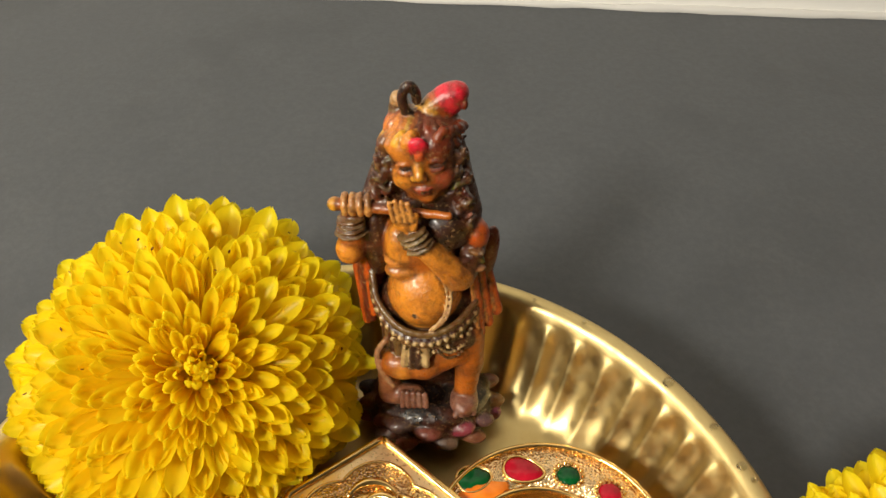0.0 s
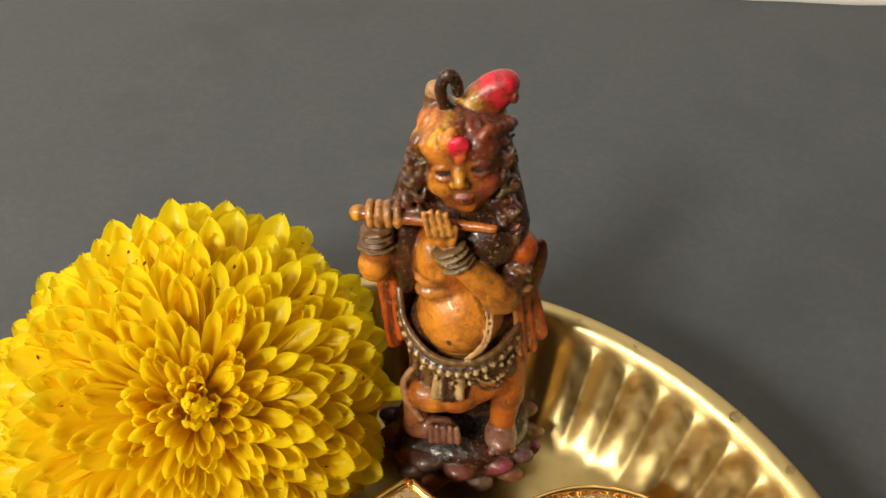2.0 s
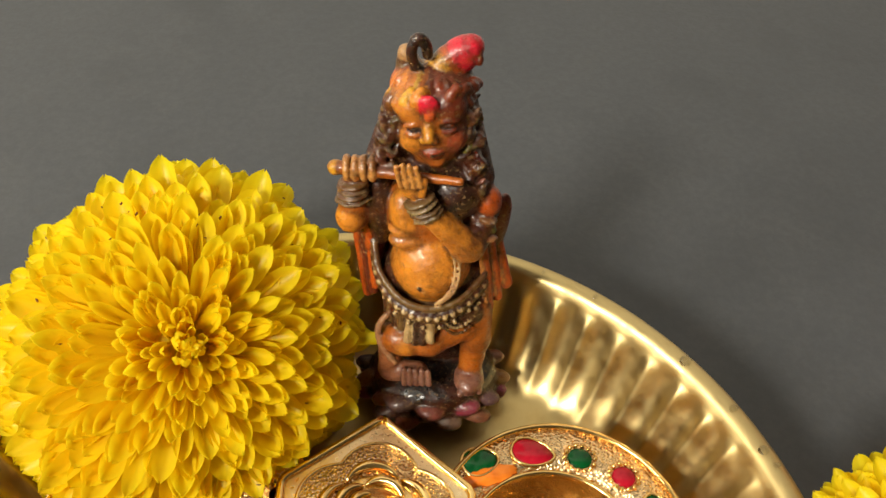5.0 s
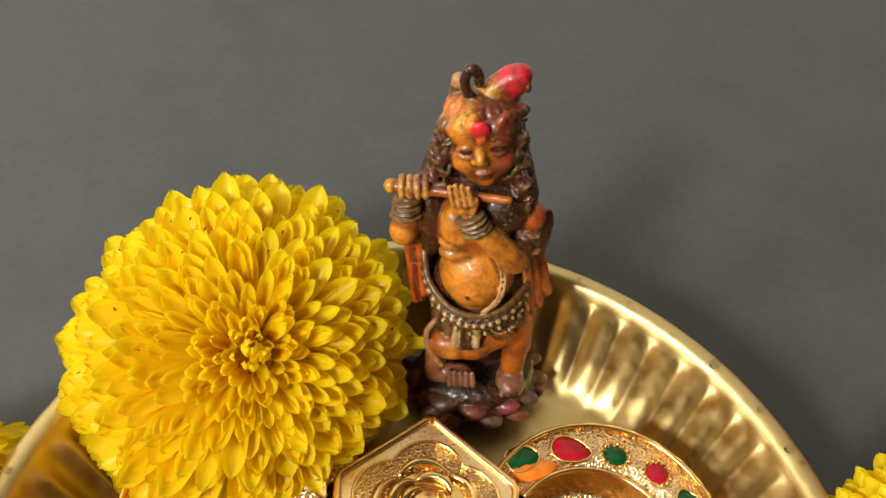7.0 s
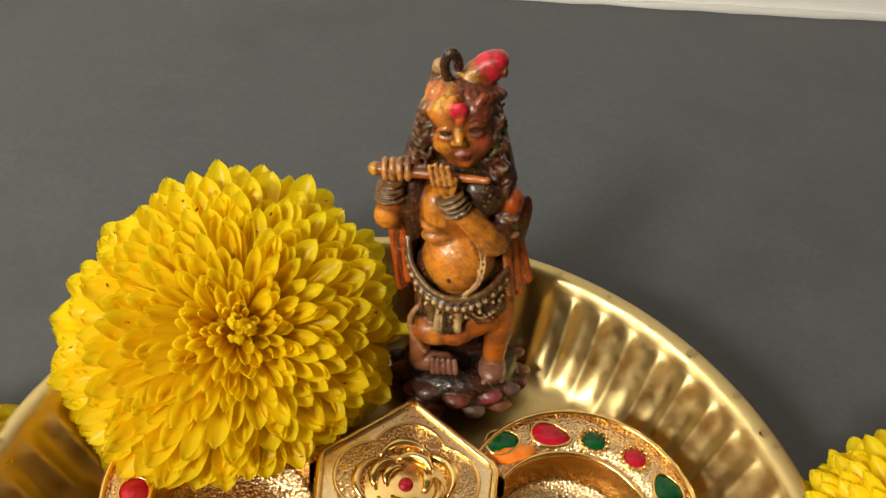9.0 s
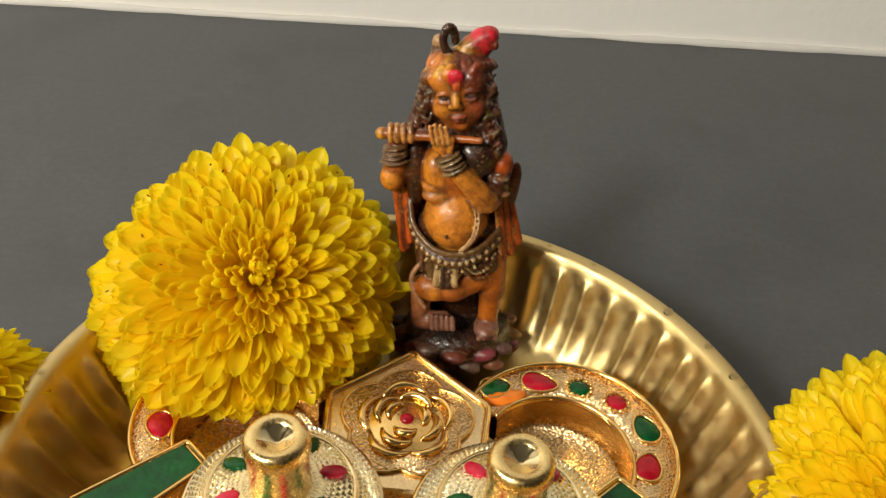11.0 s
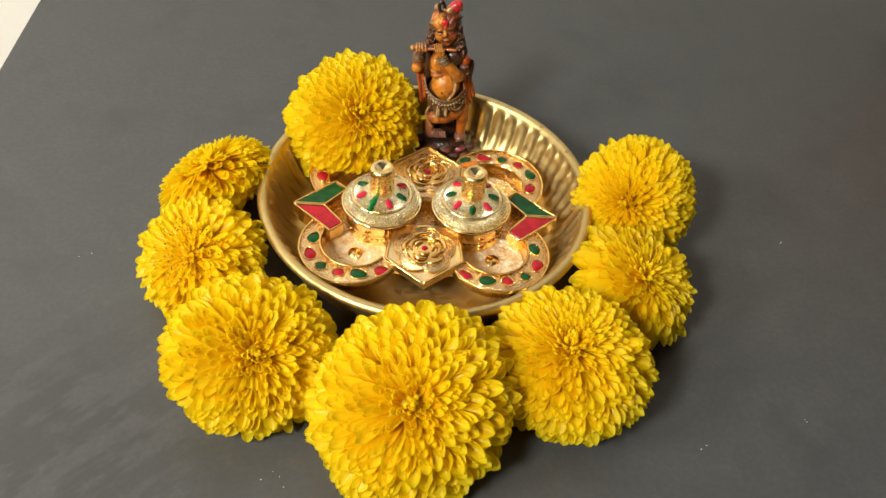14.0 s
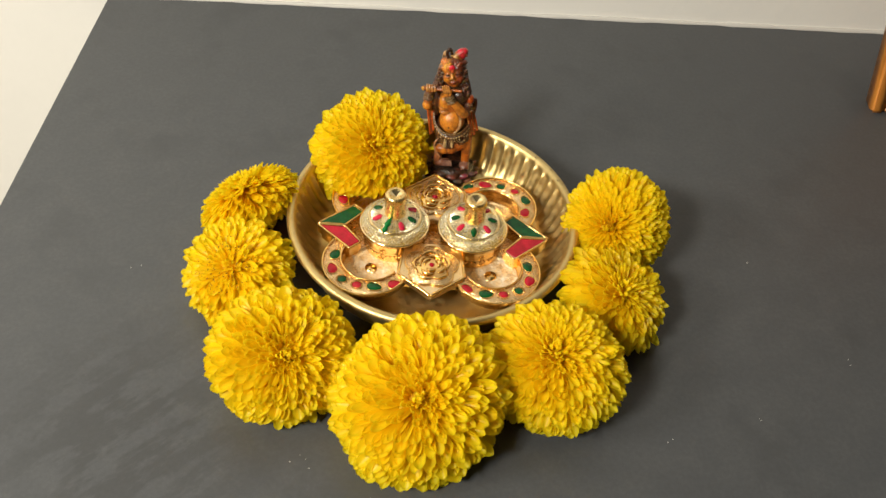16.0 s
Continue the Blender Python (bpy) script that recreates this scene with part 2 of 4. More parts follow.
def tube(bm, points, radius, sides=8, closed=False):
    """A round rod along points; radius: one number or one for each point."""
    pts = [Vector(p) for p in points]
    n, rings = len(pts), []
    for i, p in enumerate(pts):
        a = pts[i - 1] if i or closed else p
        b = pts[(i + 1) % n] if i < n - 1 or closed else p
        d = (b - a).normalized()
        u = d.cross(Vector((0, 0, 1)))
        u = d.cross(Vector((0, 1, 0))) if u.length < 0.1 else u
        u.normalize()
        w = d.cross(u)
        r = radius if isinstance(radius, (int, float)) else radius[i]
        rings.append([bm.verts.new(p + (u * math.cos(2 * math.pi * k / sides) + w * math.sin(2 * math.pi * k / sides)) * r) for k in range(sides)])
    pairs = list(zip(rings, rings[1:])) + ([(rings[-1], rings[0])] if closed else [])
    for a, b in pairs:
        for k in range(sides):
            bm.faces.new((a[k], a[(k + 1) % sides], b[(k + 1) % sides], b[k]))
    if not closed:
        bm.faces.new(rings[0][::-1])
        bm.faces.new(rings[-1])


# ---- the room: a slab in the corner of two white walls ----
def structure(name, label, category, boxes, mat):
    bm = bmesh.new()
    for b in boxes:
        box(bm, *b)
    ob = new(name, finish(bm, name, mat, False))
    return tagged(ob, label, category, kind="structure")


TURN = pose(-0.2330, 0.2275, 0, 0, 0, 3.1)  # the corner of the slab, along its back wall


def in_corner(ob):
    ob.matrix_world = TURN
    return ob


def countertop():
    bm = bmesh.new()
    prism(bm, [(0.0, 0.0), (-0.056, -1.1), (1.9, -1.1), (1.9, 0.0)], -0.03, 0.0, 0.0012)
    ob = in_corner(new("countertop", finish(bm, "countertop", SLAB, False)))
    tagged(ob, "dark grey matte stone counter slab", "countertop", kind="structure")


countertop()
in_corner(structure("wall_north", "plain white painted wall behind the slab", "wall", [(-1.4, 0.0, -0.9, 2.3, 0.1, 1.6)], WHITE))
# three unseen walls added to close the room, dark to hold back fill
in_corner(structure("wall_south", "plain unseen wall, dimmed beige to limit bounce", "wall", [(-1.4, -2.9, -0.9, 2.3, -2.8, 1.6)], DIM))
in_corner(structure("wall_east", "plain unseen wall, dimmed beige to limit bounce", "wall", [(2.3, -2.9, -0.9, 2.4, 0.1, 1.6)], DIM))
in_corner(structure("wall_west", "plain unseen wall, dimmed beige to limit bounce", "wall", [(-1.5, -2.9, -0.9, -1.4, 0.1, 1.6)], DIM))
in_corner(structure("floor", "plain white tiled floor", "floor", [(-1.5, -2.95, -0.95, 2.4, 0.1, -0.9)], FLOOR))
in_corner(structure("ceiling", "plain unseen ceiling, dimmed grey to limit bounce", "ceiling", [(-1.5, -2.95, 1.6, 2.4, 0.1, 1.65)], CEILING))
in_corner(structure("base_cabinet", "plain white cabinet front under the slab", "cabinet", [(0.06, -1.04, -0.9, 1.9, -0.01, -0.034)], WHITE))


def filler_joint():
    bm = bmesh.new()
    rng = random.Random(4)
    tube(bm, [(0.002 + 0.012 * i, -0.0005 + rng.uniform(-0.0006, 0.0006), 0.0004) for i in range(110)], [0.0017 + rng.uniform(-0.0006, 0.0006) for i in range(110)], 6)
    ob = in_corner(new("trim_joint", finish(bm, "trim_joint", GROUT)))
    tagged(ob, "uneven off-white filler along wall and slab", "joint", kind="structure")


filler_joint()


# ---- the brass plate ----
PLATE = (-0.0002, 0.0080, 0.0)
FLUTES = 62


def brass_plate():
    ob = thing("brass_plate", "round aged brass plate with fluted side, on the slab", "plate", PLATE)
    inner = [(0.0, 0.0062), (0.03, 0.0062), (0.046, 0.0062), (0.0535, 0.0063)] + [
        tuple(p) for p in spline([(0.0535, 0.0063), (0.0595, 0.0075), (0.0640, 0.0125), (0.0668, 0.0185), (0.0688, 0.0240), (0.0700, 0.0268)], 26)[1:]]
    lip = [(0.0705, 0.0281), (0.0714, 0.0289), (0.0726, 0.0292), (0.0738, 0.0289), (0.0747, 0.0280), (0.0749, 0.0268), (0.0745, 0.0258), (0.0736, 0.0252)]
    outer = [(0.0714, 0.0238), (0.0702, 0.0185), (0.0675, 0.0110), (0.0620, 0.0050), (0.0540, 0.0022), (0.050, 0.0), (0.046, 0.0002), (0.044, 0.0024), (0.0, 0.0024)]

    def flute(a, k, r, z):
        if k < 4 or k >= 30:
            return r, z
        u = (k - 4) / 26
        amp = 0.00105 * max(0.0, min(1.0, (u - 0.12) / 0.3)) * max(0.0, min(1.0, (0.97 - u) / 0.22))
        wob = a * FLUTES + 0.3 * math.sin(3 * a) + 0.2 * math.sin(11 * a + 1) - 1.3 * u
        wave = 1.3 - 2.0 * math.sqrt(math.cos(wob / 2) ** 2 + 0.03)
        amp *= 0.85 + 0.2 * math.sin(7 * a + 2) * math.sin(5 * a)
        return r - amp * wave, z + amp * wave * 0.5
    bm = bmesh.new()
    lathe(bm, inner + lip, 840, flute)
    part("bowl", bm, BRASS, ob)
    bm = bmesh.new()
    lathe(bm, lip[-1:] + outer, 96)
    part("underside", bm, BRASS, ob)
    for r in (0.0485, 0.0515):
        bm = bmesh.new()
        tube(bm, [(r * math.cos(2 * math.pi * i / 120), r * math.sin(2 * math.pi * i / 120), 0.00600) for i in range(120)], 0.00026, 6, True)
        part("engraved_ring", bm, BRASS, ob)
    return ob


brass_plate()

WATER, nt_w, b_w = material("clear_water")
b_w.inputs["Transmission Weight"].default_value = 1.0
b_w.inputs["Roughness"].default_value = 0.02
b_w.inputs["IOR"].default_value = 1.33


def water_drop(angle, radius, size, z):
    bm = bmesh.new()
    lathe(bm, [(0.0, -0.1), (1.0, -0.1), (0.97, 0.15), (0.8, 0.38), (0.5, 0.53), (0.0, 0.58)], 20)
    bmesh.ops.scale(bm, vec=(size, size * 0.8, size * 0.8), verts=bm.verts)
    ob = new("water_drop", finish(bm, "water_drop", WATER))
    a = radians(angle)
    ob.matrix_world = pose(PLATE[0] + radius * math.cos(a), PLATE[1] + radius * math.sin(a), z, 0, 0, angle)
    tagged(ob, "clear water drop on the brass rim", "water drop", "drops on the plate rim")


for angle, radius, size in ((40.5, 0.0717, 0.0013), (31.0, 0.0719, 0.0009), (24.0, 0.0715, 0.0011), (21.5, 0.0720, 0.0007), (57.0, 0.0718, 0.0006), (66, 0.0717, 0.0005), (13, 0.0718, 0.0008), (168, 0.0718, 0.0008)):
    water_drop(angle, radius + 0.0008, size, 0.0291)


# ---- the gilt tray with four cups, two roses and two lidded pots ----
TOP = 0.0205
LOBE, LOBE_R = (0.0320, 0.0225), 0.0225
CUP, CUP_R = (0.0302, 0.0200), 0.0148
POT_X = 0.0199


def mirrored(points, sx, sy):
    out = [(x * sx, y * sy) for x, y in points]
    return out if sx * sy > 0 else out[::-1]


def resample(pts, n, closed=True):
    p = np.array(list(pts) + ([pts[0]] if closed else []), float)
    d = np.concatenate([[0], np.cumsum(np.linalg.norm(np.diff(p, axis=0), axis=1))])
    t = np.linspace(0, d[-1], n + (not closed), endpoint=not closed)
    return list(zip(np.interp(t, d, p[:, 0]), np.interp(t, d, p[:, 1])))


def cup_lobe(tray, sx, sy, powder):
    """One round lobe: a punched ring round a sunk cup, with wire edges and six set stones."""
    cx, cy = CUP[0] * sx, CUP[1] * sy
    n = 64
    ringo, ringi = [], []
    for i in range(n + 1):
        ao, ai = radians(-42 + 194 * i / n), radians(-27 + 172 * i / n)
        ringo.append(((LOBE[0] + LOBE_R * math.cos(ao)) * sx, (LOBE[1] + LOBE_R * math.sin(ao)) * sy))
        ringi.append(((CUP[0] + CUP_R * math.cos(ai)) * sx, (CUP[1] + CUP_R * math.sin(ai)) * sy))
    bm = bmesh.new()
    rows = []
    for ring, z, k in ((ringi, TOP - 0.0075, 1.0), (ringo, TOP - 0.0042, 0.985), (ringo, TOP - 0.0011, 0.995), (ringo, TOP - 0.0006, 1.0), (ringo, TOP, 0.985)):
        ribbed = 0.016 if ring is ringo and z < TOP - 0.001 else 0.0  # a ribbed side under the smooth edge
        rows.append([bm.verts.new((LOBE[0] * sx + (x - LOBE[0] * sx) * (k - ribbed * (i % 2)), LOBE[1] * sy + (y - LOBE[1] * sy) * (k - ribbed * (i % 2)), z)) for i, (x, y) in enumerate(ring)])
    for k, z in ((1.0, TOP), (0.985, TOP - 0.0008), (0.955, TOP - 0.0070), (0.93, TOP - 0.0080)):
        rows.append([bm.verts.new((cx + (x - cx) * k, cy + (y - cy) * k, z)) for x, y in ringi])
    for j, (a, b) in enumerate(zip(rows, rows[1:])):
        for i in range(n):
            f = bm.faces.new((a[i], a[i + 1], b[i + 1], b[i]))
            f.material_index = 1 if j == 4 else 0
    lobe = part("cup_lobe", bm, [GOLD, GOLD_PUNCHED], tray)
    bm = bmesh.new()
    lathe(bm, [(0.0, -0.0001), (0.006, 0.0), (0.0135, 0.0002), (0.0139, 0.0007), (0.0139, -0.0055), (0.0, -0.0062)], 48)
    floor_ob = part("cup_floor", bm, POWDER if powder else GOLD_PUNCHED, lobe, "cup floor with pale powder residue" if powder else "")
    floor_ob.location = (cx, cy, TOP - 0.0079)
    bm = bmesh.new()
    lathe(bm, [(0.0, 0.0005), (0.0006, 0.00047), (0.0012, 0.00036), (0.0016, 0.0001), (0.0017, -0.0003)], 20)
    stud = part("stud", bm, PALE_GOLD, lobe)
    stud.location = (cx - 0.001 * sx, cy + 0.002 * sy, TOP - 0.0077)
    for ring, k, r in ((ringo, 0.975, 0.00055), (ringi, 1.015, 0.0005)):
        bm = bmesh.new()
        c = LOBE if ring is ringo else CUP
        tube(bm, [(c[0] * sx + (x - c[0] * sx) * k, c[1] * sy + (y - c[1] * sy) * k, TOP + 0.0002) for x, y in ring], r, 8)
        part("wire_edge", bm, GOLD, lobe)
    stones = (((0.0177, 0.0364), GREEN, 0.0031, 0.0024, 20), ((0.0271, 0.0388), RED, 0.0036, 0.0024, -8), ((0.0356, 0.0383), GREEN, 0.0022, 0.0020, 0),
              ((0.0432, 0.0352), RED, 0.0021, 0.0020, 0), ((0.0486, 0.0288), GREEN, 0.0033, 0.0024, 110), ((0.0480, 0.0194), RED, 0.0032, 0.0024, 70))
    for i, ((x, y), mat, a, b, turn) in enumerate(stones):
        if sy < 0:
            mat = RED if mat is GREEN else GREEN
        set_stone(lobe, (x * sx, y * sy), mat, a, b, turn * sx * sy, i in (2, 3))
    return lobe


def set_stone(parent, place, mat, a, b, turn, beaded):
    """An enamel drop in a raised bezel; the small ones have a beaded bezel."""
    n = 24
    rim = []
    for i in range(n):
        t = 2 * math.pi * i / n
        w = 1.0 if beaded else 1.0 - 0.22 * math.cos(t)
        rim.append((a * math.cos(t), b * w * math.sin(t)))
    bm = bmesh.new()
    prism(bm, rim, -0.0004, 0.00035, 0.0002, 0.00035)
    stone = part("enamel_stone", bm, mat, parent)
    stone.matrix_parent_inverse = Matrix.Identity(4)
    stone.matrix_basis = pose(place[0], place[1], TOP, 0, 0, turn)
    bm = bmesh.new()
    if beaded:
        for i in range(14):
            t = 2 * math.pi * i / 14
            m = Matrix.Translation((place[0] + (a + 0.0005) * math.cos(t), place[1] + (b + 0.0005) * math.sin(t), TOP + 0.0003))
            bmesh.ops.create_icosphere(bm, subdivisions=1, radius=0.00052, matrix=m)
    else:
        m = pose(place[0], place[1], 0, 0, 0, turn)
        tube(bm, [m @ Vector((x * 1.09, y * 1.11, TOP + 0.0002)) for x, y in rim], 0.00032, 6, True)
    part("bezel", bm, GOLD, parent)


def rose_panel(tray, sy):
    """The pointed panel between two cups, with a raised rose."""
    outline = mirrored([(0.0, 0.0438), (-0.0168, 0.0302), (-0.0155, 0.0135), (-0.006, 0.0085), (0.006, 0.0085), (0.0155, 0.0135), (0.0168, 0.0302)], 1, sy)
    bm = bmesh.new()
    prism(bm, outline, TOP - 0.0020, TOP + 0.0010, 0.0006)
    panel = part("rose_panel", bm, PALE_GOLD, tray, smooth=False)
    bm = bmesh.new()
    prism(bm, [(x * 0.94, sy * min(abs(y), 0.0315)) for x, y in outline], TOP - 0.0079, TOP - 0.0015)
    part("panel_wall", bm, GOLD, panel, smooth=False)
    bm = bmesh.new()
    edge = resample([(0.0, 0.0432), (-0.0163, 0.0301), (-0.0150, 0.0140)], 24, False)
    edge = mirrored(edge, 1, sy)
    tube(bm, [(x, y, TOP + 0.0011) for x, y in edge], 0.0008, 8)
    tube(bm, [(-x, y, TOP + 0.0011) for x, y in edge], 0.0008, 8)
    part("wire_edge", bm, GOLD, panel)
    cy = 0.0243 * sy
    # the flower-shaped punched ground
    ground_line = []
    for i in range(80):
        a = 2 * math.pi * i / 80
        r = 0.0112 + 0.0024 * abs(math.cos(2.5 * a))
        ground_line.append((r * math.cos(a + 0.3), cy + r * math.sin(a + 0.3)))
    bm = bmesh.new()
    prism(bm, ground_line, TOP, TOP + 0.0016, 0.0003)
    part("rose_ground", bm, GOLD_PUNCHED, panel)
    bm = bmesh.new()
    tube(bm, [(x, y, TOP + 0.0015) for x, y in ground_line], 0.0004, 6, True)
    part("wire_edge", bm, GOLD, panel)
    rng = random.Random(5)
    for k, (rad, count, size) in enumerate(((0.0078, 5, 0.0048), (0.0050, 4, 0.0036), (0.0028, 3, 0.0024))):
        for i in range(count):
            a = 2 * math.pi * (i + 0.5 * k) / count + 0.4 + rng.uniform(-0.1, 0.1)
            bm = bmesh.new()
            arc = []
            for j in range(13):
                t = -1.15 + 2.3 * j / 12
                arc.append((rad * 0.55 * math.cos(a) + size * math.cos(a + t), cy + rad * 0.55 * math.sin(a) + size * math.sin(a + t), TOP + 0.0018 + 0.0004 * k + 0.0003 * math.cos(t)))
            tube(bm, arc, [0.0003 + 0.00075 * math.sin(math.pi * j / 12) for j in range(13)], 8)
            part("rose_petal", bm, GOLD, panel)
    bm = bmesh.new()
    lathe(bm, [(0.0, 0.0020), (0.0036, 0.0020), (0.0062, 0.0014), (0.0082, 0.0009)], 36)
    dome = part("rose_dome", bm, GOLD, panel)
    dome.location = (0, cy, TOP + 0.0005)
    bm = bmesh.new()
    lathe(bm, [(0.0, 0.0026), (0.0008, 0.0025), (0.0013, 0.0021), (0.0015, 0.0014)], 20)
    stone = part("enamel_stone", bm, RED, panel, "small dark red stone in the rose")
    stone.location = (0, cy, TOP + 0.0007)


def arrow_tip(tray, sx):
    """The pointed end: a green and a red enamel field inside raised gilt edges."""
    for sy, mat in ((1, GREEN), (-1, RED)):
        quad = [(0.0590, 0.0004), (0.0414, 0.0156), (0.0362, 0.0108), (0.0452, 0.0004)]
        q = mirrored(quad, sx, sy)
        bm = bmesh.new()
        prism(bm, q, TOP - 0.0045, TOP + 0.0009)
        field = part("arrow_field", bm, GOLD, tray, smooth=False)
        c = np.mean(np.array(q), axis=0)
        bm = bmesh.new()
        prism(bm, [tuple(c + (np.array(p) - c) * 0.86) for p in q], TOP - 0.0079, TOP - 0.0040)
        part("arrow_wall", bm, GOLD, field, smooth=False)
        bm = bmesh.new()
        prism(bm, [tuple(c + (np.array(p) - c) * 0.90) for p in q], TOP, TOP + 0.0013, 0.0003)
        part("enamel_field", bm, mat, field, "glossy green enamel field" if mat is GREEN else "glossy red enamel field", False)
        bm = bmesh.new()
        tube(bm, [(x, y, TOP + 0.0011) for x, y in resample(q, 60)], 0.0006, 8, True)
        part("wire_edge", bm, GOLD, field)


def gilt_tray():
    tray = thing("gilt_tray", "gilt vermilion tray with red and green enamel in the plate", "tray", (0, 0, 0))
    for sx in (1, -1):
        for sy in (1, -1):
            cup_lobe(tray, sx, sy, sy < 0)
        arrow_tip(tray, sx)
    for sy in (1, -1):
        rose_panel(tray, sy)
    bm = bmesh.new()
    prism(bm, [(-0.046, 0.0), (-0.038, -0.0095), (-0.014, -0.0125), (0.014, -0.0125), (0.038, -0.0095), (0.046, 0.0), (0.038, 0.0095), (0.014, 0.0125), (-0.014, 0.0125), (-0.038, 0.0095)], TOP - 0.0125, TOP - 0.0081)
    part("centre_plate", bm, GOLD_PUNCHED, tray, smooth=False)
    for sx in (1, -1):
        for sy in (1, -1):
            bm = bmesh.new()
            lathe(bm, [(0.0, 0.0), (0.0022, 0.0), (0.003, 0.0012), (0.003, 0.0070), (0.0, 0.0070)], 20)
            foot = part("foot", bm, GOLD, tray)
            foot.location = (CUP[0] * sx, CUP[1] * sy, 0.0062)
    # a smear of orange vermilion on one cup's edge
    bm = bmesh.new()
    rng = random.Random(8)
    outline = [(0.0195 + (0.0052 + rng.uniform(-0.0007, 0.0007)) * math.cos(2 * math.pi * i / 30), 0.0338 + (0.0017 + rng.uniform(-0.0003, 0.0003)) * math.sin(2 * math.pi * i / 30) + 0.0016 * math.cos(2 * math.pi * i / 30)) for i in range(30)]
    prism(bm, outline, TOP, TOP + 0.00045, 0.0002)
    part("vermilion_smear", bm, ORANGE_STAIN, tray, "orange vermilion smear on the gilt edge")
    return tray


gilt_tray()


def lidded_pot(x, turn, smeared=False):
    pot = thing("lidded_pot", "small gilt pot with punched domed lid and enamel drops", "pot", (x, 0.0002, TOP - 0.0081), "pots on the gilt tray", turn=(0, 0, turn))
    bm = bmesh.new()
    lathe(bm, [(0.0, 0.0), (0.0150, 0.0), (0.0157, 0.0006), (0.0157, 0.0016), (0.0151, 0.0024), (0.0151, 0.0046), (0.0157, 0.0052), (0.0153, 0.0060), (0.0153, 0.0118), (0.0160, 0.0122), (0.0160, 0.0130), (0.0, 0.0130)], 72)
    part("body", bm, GOLD, pot)
    bm = bmesh.new()
    for i in range(40):
        a = 2 * math.pi * i / 40
        bmesh.ops.create_icosphere(bm, subdivisions=1, radius=0.0007, matrix=Matrix.Translation((0.0152 * math.cos(a), 0.0152 * math.sin(a), 0.0035)))
    part("bead_border", bm, GOLD, pot)
    z = 0.0131
    bm = bmesh.new()
    lathe(bm, [(0.0158, z - 0.0002), (0.0174, z), (0.0179, z + 0.0006), (0.0177, z + 0.0012)] + [(0.0172, z + 0.0013)], 96)
    lathe(bm, [(0.0133, z + 0.0048), (0.0131, z + 0.0054), (0.0126, z + 0.0055), (0.0123, z + 0.0051)], 96)
    lid = part("lid", bm, LID_GOLD, pot)
    # the punched lid: small pyramids in rows round it
    bm = bmesh.new()
    for (r0, z0, r1, z1, rows, count) in ((0.0172, z + 0.0013, 0.0133, z + 0.0048, 5, 92), (0.0123, z + 0.0051, 0.0045, z + 0.0076, 8, 60)):
        for k in range(rows):
            u0, u1 = k / rows, (k + 1) / rows
            for i in range(count):
                a0, a1 = 2 * math.pi * (i + 0.5 * (k % 2)) / count, 2 * math.pi * (i + 1 + 0.5 * (k % 2)) / count
                q = []
                for u, a in ((u0, a0), (u0, a1), (u1, a1), (u1, a0)):
                    r, zz = r0 + (r1 - r0) * u, z0 + (z1 - z0) * u + 0.0006 * math.sin(math.pi * u)
                    q.append(Vector((r * math.cos(a), r * math.sin(a), zz)))
                m = (q[0] + q[1] + q[2] + q[3]) / 4 + Vector((0, 0, 0.00072))
                v = [bm.verts.new(p) for p in q + [m]]
                for j in range(4):
                    bm.faces.new((v[j], v[(j + 1) % 4], v[4]))
    tagged(part("punched_ground", bm, LID_PUNCHED, lid, smooth=False), kind="stuff")
    bm = bmesh.new()
    lathe(bm, [(0.0056, z + 0.0066), (0.0053, z + 0.0076), (0.0052, z + 0.0085), (0.0052, z + 0.0158), (0.0054, z + 0.0166), (0.0056, z + 0.0180), (0.0055, z + 0.0194), (0.0051, z + 0.0203),
               (0.0043, z + 0.0208), (0.0033, z + 0.0207), (0.0028, z + 0.0203)], 48)
    part("knob", bm, KNOB_GOLD, lid)
    # the pressed star in the top of the knob
    bm = bmesh.new()
    lathe(bm, [(0.0029, z + 0.0203), (0.0022, z + 0.0198), (0.0012, z + 0.0194), (0.0005, z + 0.0188), (0.0, z + 0.0187)], 28, lambda a, k, r, h: (r * (1 + 0.10 * math.cos(6 * a) * (k == 1)), h))
    part("knob_star", bm, LID_GOLD, lid)
    for i in range(8):
        mat = (GREEN, PINK)[i % 2]
        n = 20
        line = [(0.0025 * math.cos(2 * math.pi * j / n), 0.0014 * math.sin(2 * math.pi * j / n)) for j in range(n)]
        bm = bmesh.new()
        prism(bm, line, -0.0008, 0.00028, 0.0003, 0.00012)
        if smeared and i == 4:
            line = [((0.0046 + 0.0007 * math.sin(5 * q)) * math.cos(q), (0.0013 + 0.0004 * math.sin(7 * q + 1)) * math.sin(q)) for q in (2 * math.pi * j / 28 for j in range(28))]
            bm.clear()
            prism(bm, line, -0.0008, 0.0004, 0.0003, 0.0002)
        drop = part("enamel_drop", bm, WET_GREEN if smeared and i == 4 else mat, lid, "run green enamel" if smeared and i == 4 else "")
        a = i * 45
        drop.matrix_basis = pose(0.0094 * math.cos(radians(a)), 0.0094 * math.sin(radians(a)), z + 0.0072, 0, 0, a) @ pose(0, 0, 0, 0, 18, 0)
    return pot


lidded_pot(-POT_X, 68, True)
lidded_pot(POT_X, 0)


